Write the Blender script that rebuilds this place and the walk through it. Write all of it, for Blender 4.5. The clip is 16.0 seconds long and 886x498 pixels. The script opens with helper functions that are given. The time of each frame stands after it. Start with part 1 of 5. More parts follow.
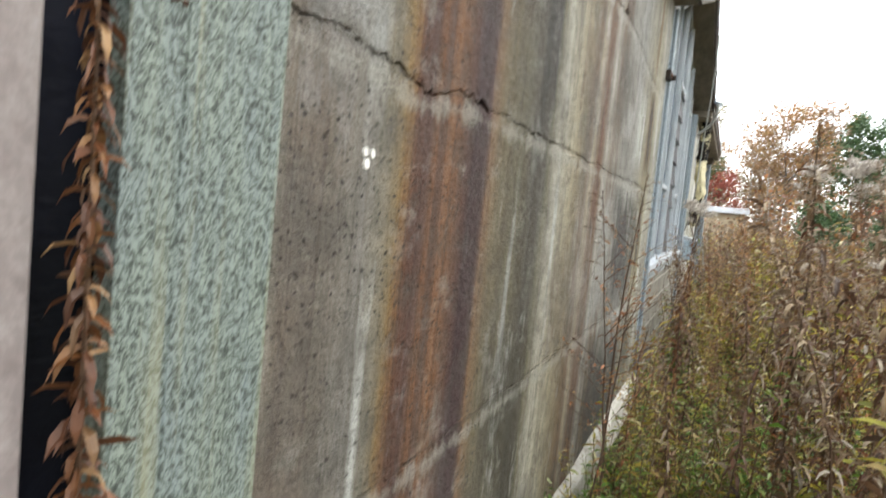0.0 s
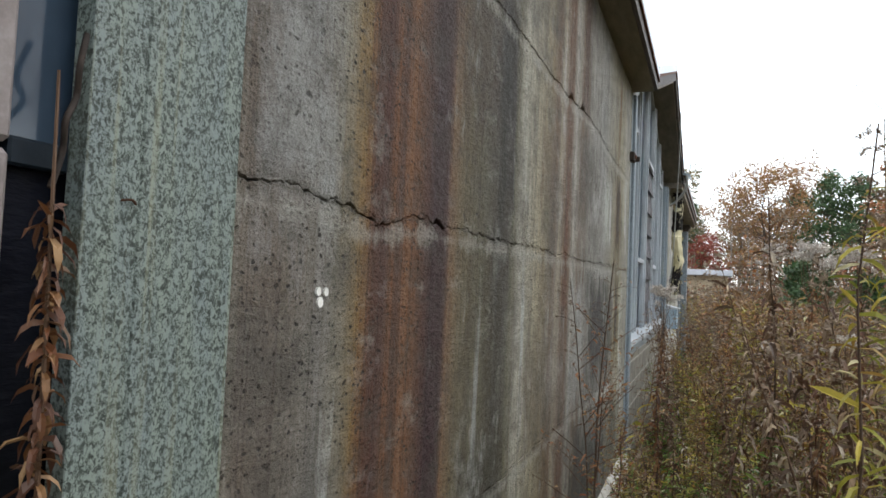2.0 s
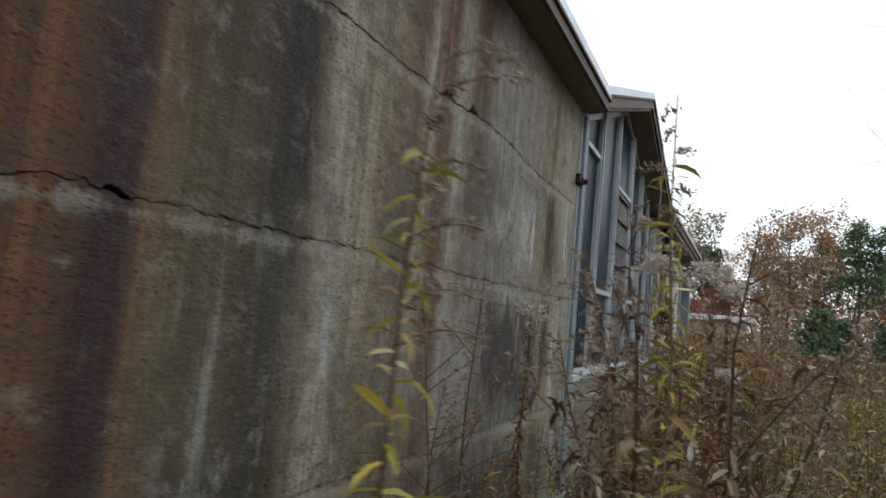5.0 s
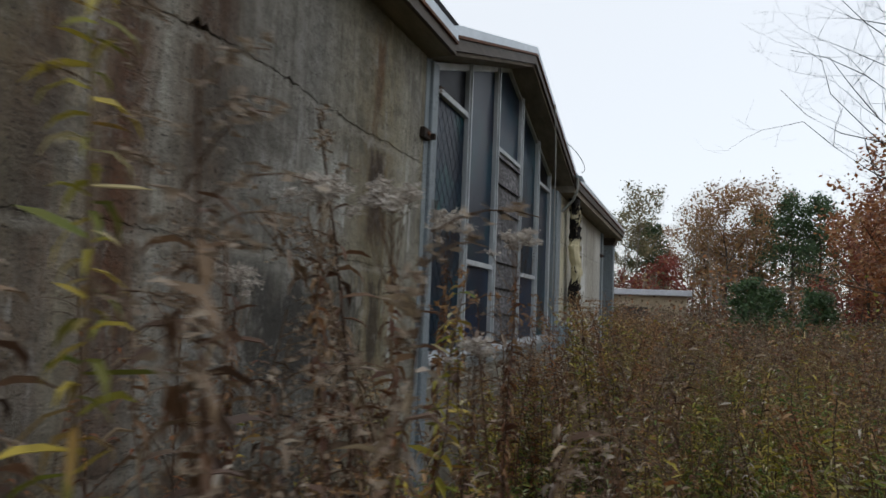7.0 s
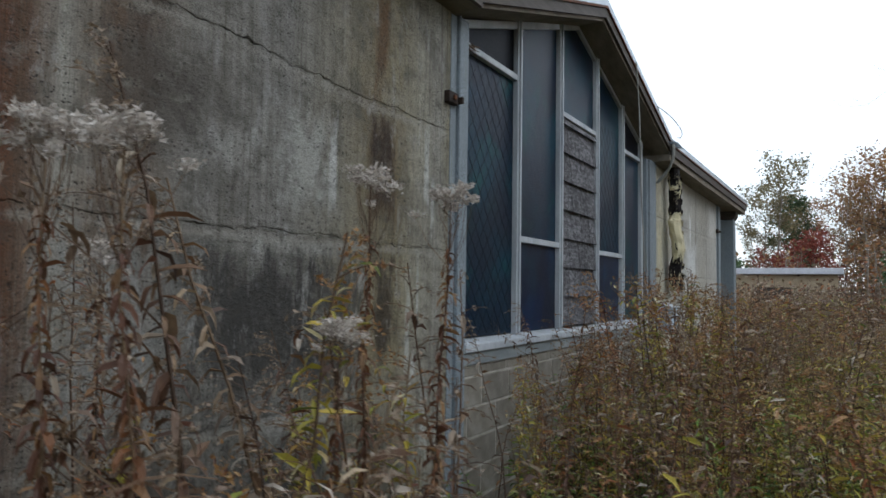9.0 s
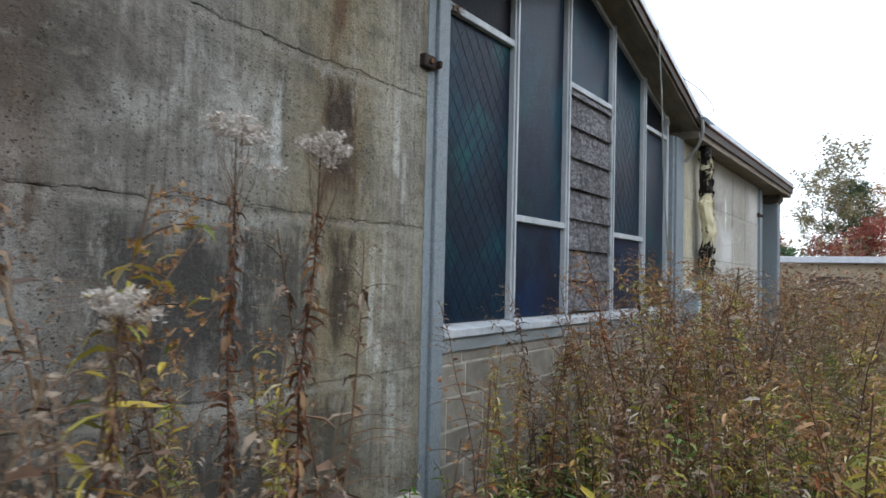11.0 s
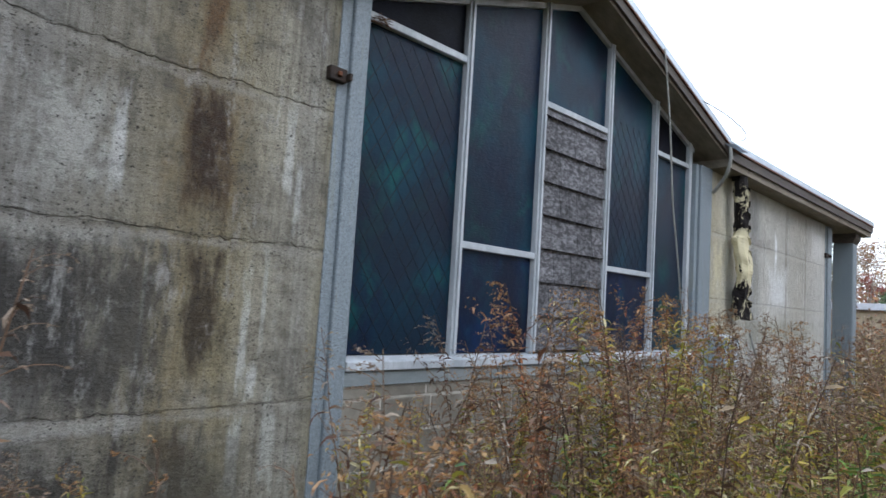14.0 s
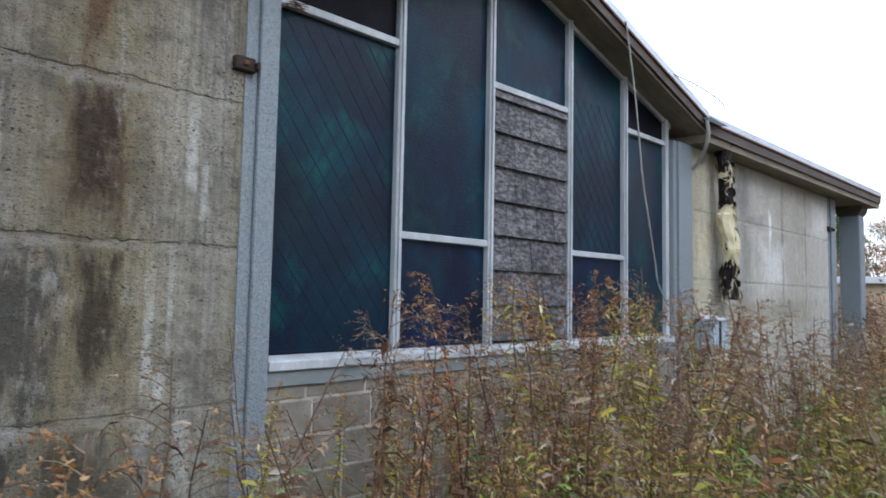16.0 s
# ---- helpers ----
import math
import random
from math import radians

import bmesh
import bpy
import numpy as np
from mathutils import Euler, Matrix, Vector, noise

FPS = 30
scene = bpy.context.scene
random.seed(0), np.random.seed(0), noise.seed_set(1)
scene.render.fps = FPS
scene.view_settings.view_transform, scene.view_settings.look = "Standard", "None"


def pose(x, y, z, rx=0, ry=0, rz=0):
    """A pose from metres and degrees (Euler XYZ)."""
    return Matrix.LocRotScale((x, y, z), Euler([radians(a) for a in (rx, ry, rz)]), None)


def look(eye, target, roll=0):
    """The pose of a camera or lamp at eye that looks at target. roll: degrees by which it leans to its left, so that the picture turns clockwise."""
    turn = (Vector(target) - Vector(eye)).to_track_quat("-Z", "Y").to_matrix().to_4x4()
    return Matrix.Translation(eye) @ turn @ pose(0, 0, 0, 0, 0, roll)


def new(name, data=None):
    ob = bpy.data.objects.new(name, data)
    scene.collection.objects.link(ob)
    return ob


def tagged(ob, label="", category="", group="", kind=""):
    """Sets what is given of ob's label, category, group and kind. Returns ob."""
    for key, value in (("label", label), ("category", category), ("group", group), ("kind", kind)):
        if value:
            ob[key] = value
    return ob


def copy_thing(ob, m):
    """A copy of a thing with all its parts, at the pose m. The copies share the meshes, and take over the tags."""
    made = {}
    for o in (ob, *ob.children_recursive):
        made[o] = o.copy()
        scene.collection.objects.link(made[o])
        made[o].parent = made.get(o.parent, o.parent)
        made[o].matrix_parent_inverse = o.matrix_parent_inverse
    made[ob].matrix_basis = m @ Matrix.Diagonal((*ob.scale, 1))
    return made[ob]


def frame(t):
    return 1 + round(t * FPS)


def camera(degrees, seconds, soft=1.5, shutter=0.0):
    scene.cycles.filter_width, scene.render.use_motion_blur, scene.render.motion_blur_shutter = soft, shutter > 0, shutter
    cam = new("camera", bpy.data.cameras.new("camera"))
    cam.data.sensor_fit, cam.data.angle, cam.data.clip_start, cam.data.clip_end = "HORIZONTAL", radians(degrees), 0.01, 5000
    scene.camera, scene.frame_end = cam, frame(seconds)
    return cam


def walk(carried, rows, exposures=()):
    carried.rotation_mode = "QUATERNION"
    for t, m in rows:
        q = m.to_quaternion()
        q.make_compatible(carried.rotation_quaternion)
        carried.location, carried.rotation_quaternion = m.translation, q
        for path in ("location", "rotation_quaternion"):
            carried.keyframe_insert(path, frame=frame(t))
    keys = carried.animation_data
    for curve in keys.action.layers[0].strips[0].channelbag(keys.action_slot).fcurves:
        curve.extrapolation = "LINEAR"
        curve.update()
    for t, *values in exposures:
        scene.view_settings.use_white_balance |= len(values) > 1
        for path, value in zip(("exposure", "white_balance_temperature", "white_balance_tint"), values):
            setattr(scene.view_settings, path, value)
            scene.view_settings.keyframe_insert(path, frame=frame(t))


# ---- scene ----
cam = camera(68.2, 16.0, 1.6, 0.5)
PATH = [
    (0, (0.573, -0.659, 1.579), (-0.199, 1.18, 1.438), 5.6),
    (0.5, (0.625, -0.656, 1.642), (-0.098, 1.209, 1.648), 2.6),
    (1, (0.644, -0.663, 1.663), (-0.068, 1.204, 1.729), 1.3),
    (1.5, (0.653, -0.696, 1.68), (-0.105, 1.152, 1.786), 1.4),
    (2, (0.656, -0.697, 1.684), (-0.098, 1.153, 1.776), 2.5),
    (2.5, (0.634, -0.628, 1.69), (-0.069, 1.241, 1.796), 2.5),
    (3, (0.628, -0.544, 1.706), (0.026, 1.352, 1.915), 2.4),
    (3.2, (0.649, -0.517, 1.71), (0.029, 1.37, 1.948), 0.8),
    (5.5, (1.397, 0.153, 1.618), (0.541, 1.952, 1.799), 6.0),
    (6, (1.483, 0.462, 1.636), (0.734, 2.307, 1.818), 3.4),
    (6.5, (1.635, 0.603, 1.609), (0.873, 2.439, 1.83), 2.3),
    (7, (1.787, 0.874, 1.606), (1.088, 2.74, 1.772), 2.3),
    (7.5, (1.932, 1.04, 1.647), (1.102, 2.851, 1.819), 2.8),
    (8, (1.997, 1.222, 1.603), (1.155, 3.032, 1.722), 1.7),
    (8.5, (2.078, 1.374, 1.59), (1.108, 3.121, 1.672), 1.1),
    (9, (2.182, 1.552, 1.585), (1.135, 3.252, 1.702), 0.9),
    (9.2, (2.258, 1.56, 1.564), (1.213, 3.262, 1.659), 1.9),
    (11.3, (2.417, 2.195, 1.555), (1.205, 3.786, 1.61), 1.5),
    (11.5, (2.488, 2.276, 1.571), (1.234, 3.834, 1.591), 2.1),
    (12, (2.583, 2.422, 1.581), (1.376, 4.016, 1.603), 1.4),
    (12.5, (2.638, 2.593, 1.595), (1.386, 4.145, 1.743), 1.1),
    (13, (2.748, 2.741, 1.572), (1.457, 4.254, 1.783), 1.2),
    (13.5, (2.939, 2.874, 1.586), (1.517, 4.271, 1.751), 4.6),
    (14, (2.986, 3.001, 1.568), (1.605, 4.438, 1.734), 3.6),
    (14.5, (2.981, 3.171, 1.564), (1.56, 4.56, 1.791), 2.0),
    (15, (3.016, 3.277, 1.568), (1.571, 4.642, 1.79), -0.6),
    (15.5, (3.16, 3.425, 1.58), (1.703, 4.781, 1.775), 1.6),
    (16, (3.272, 3.511, 1.587), (1.84, 4.9, 1.728), 1.1),
]
EXPOSURES = [(0, 1.2, 6900, 9), (0.5, 0.85, 6600, 10), (1.2, 0.45, 6500, 10), (2, 0.35, 6600, 10), (2.5, 0.1, 6600, 11), (3, -0.35, 6600, 11), (5.5, -0.25, 6550, 11), (6, -0.5, 6500, 11), (7, -0.85, 6600, 11), (8, -0.85, 6600, 11), (9, -0.4, 6200, 10), (11.5, 0.28, 6200, 12), (12.5, 0.4, 6100, 13), (13.5, 0.28, 6050, 13), (16, 0.36, 6000, 14)]
walk(cam, [(t, look(eye, target, roll)) for t, eye, target, roll in PATH], EXPOSURES)

# ---- light: overcast sky ----
world = bpy.data.worlds.new("overcast_sky")
scene.world = world
world.use_nodes = True
wn, wl = world.node_tree.nodes, world.node_tree.links
wn.clear()
sky = wn.new("ShaderNodeTexSky")
sky.sky_type, sky.sun_disc = "NISHITA", False
sky.sun_elevation, sky.sun_rotation = radians(38), radians(70)
sky_bg = wn.new("ShaderNodeBackground")
sky_bg.inputs["Strength"].default_value = 0.06
cloud_bg = wn.new("ShaderNodeBackground")
cloud_bg.inputs["Color"].default_value = (0.90, 0.955, 1.0, 1)
cloud_bg.inputs["Strength"].default_value = 1.55
world_mix = wn.new("ShaderNodeAddShader")
world_out = wn.new("ShaderNodeOutputWorld")
wl.new(sky.outputs["Color"], sky_bg.inputs["Color"])
wl.new(sky_bg.outputs[0], world_mix.inputs[0])
wl.new(cloud_bg.outputs[0], world_mix.inputs[1])
wl.new(world_mix.outputs[0], world_out.inputs["Surface"])
sun = new("sun", bpy.data.lights.new("sun", "SUN"))
sun.data.energy, sun.data.angle, sun.data.color = 0.5, radians(25), (1.0, 0.96, 0.9)
sun.matrix_world = look((20, 8, 20), (0, 5, 0))

# ---- materials ----
def lin(r, g, b):
    return tuple(((c / 255 + 0.055) / 1.055) ** 2.4 if c > 10 else c / 255 / 12.92 for c in (r, g, b)) + (1.0,)


class Nodes:
    """A small wrapper round a material's node tree."""

    def __init__(self, name, roughness=0.8, metallic=0.0, specular=0.3):
        self.mat = bpy.data.materials.new(name)
        self.mat.use_nodes = True
        self.tree = self.mat.node_tree
        self.bsdf = self.tree.nodes["Principled BSDF"]
        self.bsdf.inputs["Roughness"].default_value = roughness
        self.bsdf.inputs["Metallic"].default_value = metallic
        self.bsdf.inputs["Specular IOR Level"].default_value = specular
        self.coords = self.tree.nodes.new("ShaderNodeTexCoord").outputs["Object"]

    def node(self, kind, **values):
        n = self.tree.nodes.new(kind)
        for key, value in values.items():
            n.inputs[key].default_value = value
        return n

    def link(self, a, b):
        self.tree.links.new(a, b)

    def scaled(self, sx, sy, sz, source=None):
        n = self.node("ShaderNodeMapping")
        n.inputs["Scale"].default_value = (sx, sy, sz)
        self.link(source or self.coords, n.inputs["Vector"])
        return n.outputs[0]

    def noise(self, scale, detail=4.0, rough=0.55, vector=None, distortion=0.0):
        n = self.node("ShaderNodeTexNoise", Scale=scale, Detail=detail, Roughness=rough, Distortion=distortion)
        self.link(vector or self.coords, n.inputs["Vector"])
        return n.outputs["Fac"]

    def voronoi(self, scale, vector=None, output="Distance"):
        n = self.node("ShaderNodeTexVoronoi", Scale=scale)
        self.link(vector or self.coords, n.inputs["Vector"])
        return n.outputs[output]

    def ramp(self, fac, *stops):
        n = self.tree.nodes.new("ShaderNodeValToRGB")
        e = n.color_ramp.elements
        while len(e) < len(stops):
            e.new(0.5)
        for el, (p, c) in zip(e, stops):
            el.position = p
            el.color = c if isinstance(c, tuple) else (c, c, c, 1)
        self.link(fac, n.inputs["Fac"])
        return n.outputs["Color"]

    def math(self, op, a, b=0.0, clamp=False):
        n = self.tree.nodes.new("ShaderNodeMath")
        n.operation, n.use_clamp = op, clamp
        for i, v in enumerate((a, b)):
            if isinstance(v, (int, float)):
                n.inputs[i].default_value = v
            else:
                self.link(v, n.inputs[i])
        return n.outputs[0]

    def mix(self, fac, a, b, blend="MIX"):
        n = self.tree.nodes.new("ShaderNodeMix")
        n.data_type, n.blend_type = "RGBA", blend
        for i, v in ((0, fac), (6, a), (7, b)):
            if isinstance(v, (int, float, tuple)):
                n.inputs[i].default_value = v
            else:
                self.link(v, n.inputs[i])
        return n.outputs[2]

    def axis(self, which, source=None):
        n = self.tree.nodes.new("ShaderNodeSeparateXYZ")
        self.link(source or self.coords, n.inputs[0])
        return n.outputs[which]

    def island(self):
        return self.tree.nodes.new("ShaderNodeNewGeometry").outputs["Random Per Island"]

    def object_random(self):
        return self.tree.nodes.new("ShaderNodeObjectInfo").outputs["Random"]

    def bump(self, height, strength=0.4, distance=0.01):
        n = self.node("ShaderNodeBump", Strength=strength, Distance=distance)
        self.link(height, n.inputs["Height"])
        if self.bsdf.inputs["Normal"].is_linked:
            self.link(self.bsdf.inputs["Normal"].links[0].from_socket, n.inputs["Normal"])
        self.link(n.outputs[0], self.bsdf.inputs["Normal"])

    def color(self, c):
        if isinstance(c, tuple):
            self.bsdf.inputs["Base Color"].default_value = c
        else:
            self.link(c, self.bsdf.inputs["Base Color"])
        return self.mat


def streaked_concrete(name, stops, y0, y1, blots=(), light=1.0, wear=1.0, dip=0.0, vivid=None):
    """Board-formed concrete with run-down stains: stops are (y, colour) along the wall, blots are (y, z, half y, half z, colour, strength)."""
    n = Nodes(name, 0.72, 0, 0.32)
    wob = n.noise(1.0, 3, 0.6, n.scaled(1, 5, 0.35))
    fine = n.noise(1.0, 5, 0.65, n.scaled(1, 45, 0.4))
    y = n.axis(1)
    ys = n.math("ADD", y, n.math("MULTIPLY", n.math("SUBTRACT", wob, 0.5), 0.09))
    ys = n.math("ADD", ys, n.math("MULTIPLY", n.math("SUBTRACT", fine, 0.5), 0.07))
    fac = n.math("DIVIDE", n.math("SUBTRACT", ys, y0), y1 - y0, True)
    places = [((a - y0) / (y1 - y0), c) for a, c in stops]
    col = n.ramp(fac, *places[:26])
    if len(places) > 26:
        col = n.mix(n.math("GREATER_THAN", fac, places[25][0]), col, n.ramp(fac, *places[25:]))
    stain = col
    col = n.mix(n.ramp(n.noise(1.0, 6, 0.65, n.scaled(1, 22, 0.35)), (0.45, 0.0), (0.62, 0.35 * wear)), col, lin(92, 84, 66))
    col = n.mix(n.ramp(n.noise(1.0, 6, 0.7, n.scaled(1.3, 17, 0.5)), (0.56, 0.0), (0.70, 0.4 * wear)), col, lin(186, 180, 160))
    stripe = n.noise(1.0, 5, 0.7, n.scaled(1, 30, 0.8))
    zone = n.ramp(n.noise(1.3, 4, 0.6), (0.40, 0.15), (0.62, 1.0))
    col = n.mix(n.math("MULTIPLY", zone, n.ramp(stripe, (0.36, 0.5 * wear), (0.48, 0.0))), col, lin(74, 64, 50))
    col = n.mix(n.math("MULTIPLY", zone, n.ramp(stripe, (0.57, 0.0), (0.70, 0.45))), col, lin(176, 168, 146))
    patch = n.noise(1.7, 7, 0.7)
    col = n.mix(n.ramp(patch, (0.38, 0.6 * wear), (0.52, 0.0)), col, lin(92, 88, 80))
    col = n.mix(n.ramp(n.noise(1.1, 7, 0.7, n.scaled(1.5, 1.3, 1)), (0.52, 0.0), (0.66, 0.4)), col, lin(168, 164, 152))
    runs = n.noise(1.0, 4, 0.6, n.scaled(1, 110, 0.45))
    early = n.ramp(n.math("DIVIDE", y, 5.0, True), (0.5, 1.0), (0.68, 0.12))
    col = n.mix(n.math("MULTIPLY", early, n.ramp(runs, (0.36, 0.5 * wear), (0.5, 0.0))), col, n.mix(1.0, col, (0.52, 0.47, 0.44, 1.0), "MULTIPLY"))
    stain = n.mix(n.ramp(runs, (0.34, 0.75), (0.5, 0.0)), stain, n.mix(1.0, stain, (0.5, 0.44, 0.42, 1.0), "MULTIPLY"))
    stain = n.mix(n.ramp(runs, (0.55, 0.0), (0.68, 0.5)), stain, n.mix(1.0, stain, (1.45, 1.4, 1.35, 1.0), "MULTIPLY"))
    if vivid:
        band = n.ramp(n.math("DIVIDE", n.math("SUBTRACT", ys, vivid[0]), vivid[1] - vivid[0]), (0.0, 0.0), (0.03, 0.75), (0.9, 0.55), (1.0, 0.0))
        col = n.mix(band, col, stain)
    z = n.axis(2)
    rag = n.math("MULTIPLY", n.math("SUBTRACT", n.noise(1.0, 6, 0.7, n.scaled(1, 12, 4)), 0.5), 2.2)
    broken = n.ramp(n.noise(11.0, 7, 0.75, n.scaled(1, 1, 0.6)), (0.3, 0.72), (0.48, 1.0))
    for by, bz, hy, hz, c, k in blots:
        dy = n.math("DIVIDE", n.math("ABSOLUTE", n.math("SUBTRACT", y, by)), hy)
        dz = n.math("DIVIDE", n.math("ABSOLUTE", n.math("SUBTRACT", z, bz)), hz)
        d = n.math("ADD", n.math("MAXIMUM", dy, dz), rag)
        mask = n.math("MULTIPLY", n.ramp(d, (0.4, k), (1.15, 0.0)), broken)
        col = n.mix(mask, col, c)
    # mottling, bands along the joints, pits and fine sand
    mott = n.noise(9.0, 8, 0.75)
    col = n.mix(n.ramp(mott, (0.36, 0.55 * wear), (0.52, 0.0)), col, lin(74, 68, 58))
    col = n.mix(n.ramp(n.noise(5.0, 8, 0.72, n.scaled(1, 1, 1.6)), (0.56, 0.0), (0.72, 0.5)), col, lin(178, 172, 158))
    bloom = n.math("MULTIPLY", n.ramp(n.noise(1.0, 9, 0.8, n.scaled(5, 6, 2.4)), (0.54, 0.0), (0.62, 0.5)), n.ramp(n.noise(0.9, 3, 0.6), (0.42, 0.0), (0.56, 1.0)))
    col = n.mix(bloom, col, lin(198, 194, 184))
    for jz, (by, bw, bh) in zip(JOINTS, BENDS):
        bend = n.math("MULTIPLY", n.math("EXPONENT", n.math("MULTIPLY", n.math("POWER", n.math("ABSOLUTE", n.math("DIVIDE", n.math("SUBTRACT", y, by), bw)), 2.0), -1.0)), bh * dip)
        dj = n.math("SUBTRACT", n.math("ADD", bend, jz), z)
        below = n.ramp(n.math("ADD", n.math("DIVIDE", n.math("ABSOLUTE", n.math("SUBTRACT", dj, 0.035)), 0.05), n.math("MULTIPLY", rag, 1.6)), (0.0, 0.5), (0.5, 0.0))
        col = n.mix(below, col, lin(178, 172, 156))
        seam = n.ramp(n.math("ADD", n.math("DIVIDE", n.math("ABSOLUTE", dj), 0.012), rag), (0.0, 0.5), (0.5, 0.0))
        col = n.mix(seam, col, lin(66, 60, 48))
    vor = n.node("ShaderNodeTexVoronoi", Scale=44.0)
    warp = n.node("ShaderNodeTexNoise", Scale=55.0, Detail=3.0)
    n.link(n.coords, warp.inputs["Vector"])
    n.link(n.mix(0.022, n.scaled(1, 1, 1.5), warp.outputs["Color"]), vor.inputs["Vector"])
    size = n.math("SUBTRACT", n.math("MULTIPLY", n.axis(0, vor.outputs["Color"]), 0.50), 0.10)
    pit_zone = n.ramp(n.noise(2.3, 4, 0.65), (0.38, 0.0), (0.56, 1.0))
    pit = n.math("MULTIPLY", pit_zone, n.ramp(n.math("SUBTRACT", vor.outputs["Distance"], size), (0.0, 1.0), (0.05, 0.0)))
    big = n.node("ShaderNodeTexVoronoi", Scale=27.0)
    n.link(n.mix(0.035, n.scaled(1, 1.1, 1.4), warp.outputs["Color"]), big.inputs["Vector"])
    gouge_size = n.math("SUBTRACT", n.math("MULTIPLY", n.axis(1, big.outputs["Color"]), 0.36), 0.17)
    gouge = n.math("MULTIPLY", n.ramp(n.noise(1.6, 5, 0.7), (0.44, 0.0), (0.58, 1.0)), n.ramp(n.math("SUBTRACT", big.outputs["Distance"], gouge_size), (0.0, 1.0), (0.06, 0.0)))
    pit = n.math("MAXIMUM", pit, gouge)
    # pits and gouges darkened in the colour to stand for shade inside them
    col = n.mix(n.math("MULTIPLY", pit, 0.88 * wear), col, lin(42, 37, 33))
    grit = n.noise(150.0, 4, 0.75)
    col = n.mix(n.ramp(grit, (0.35, 0.5 * wear), (0.55, 0.0)), col, lin(76, 70, 60))
    ripple = n.noise(1.0, 5, 0.65, n.scaled(1, 7, 85))
    col = n.mix(n.ramp(ripple, (0.34, 0.18), (0.5, 0.0)), col, lin(84, 78, 66))
    col = n.mix(1.0, col, (light * 0.96, light, light * 1.07, 1.0), "MULTIPLY")
    n.bump(grit, 0.8, 0.005)
    n.bump(ripple, 0.6, 0.007)
    n.bump(mott, 0.8, 0.04)
    n.bump(n.math("MULTIPLY", pit, -1.0), 1.0, 0.02)
    return n.color(col)


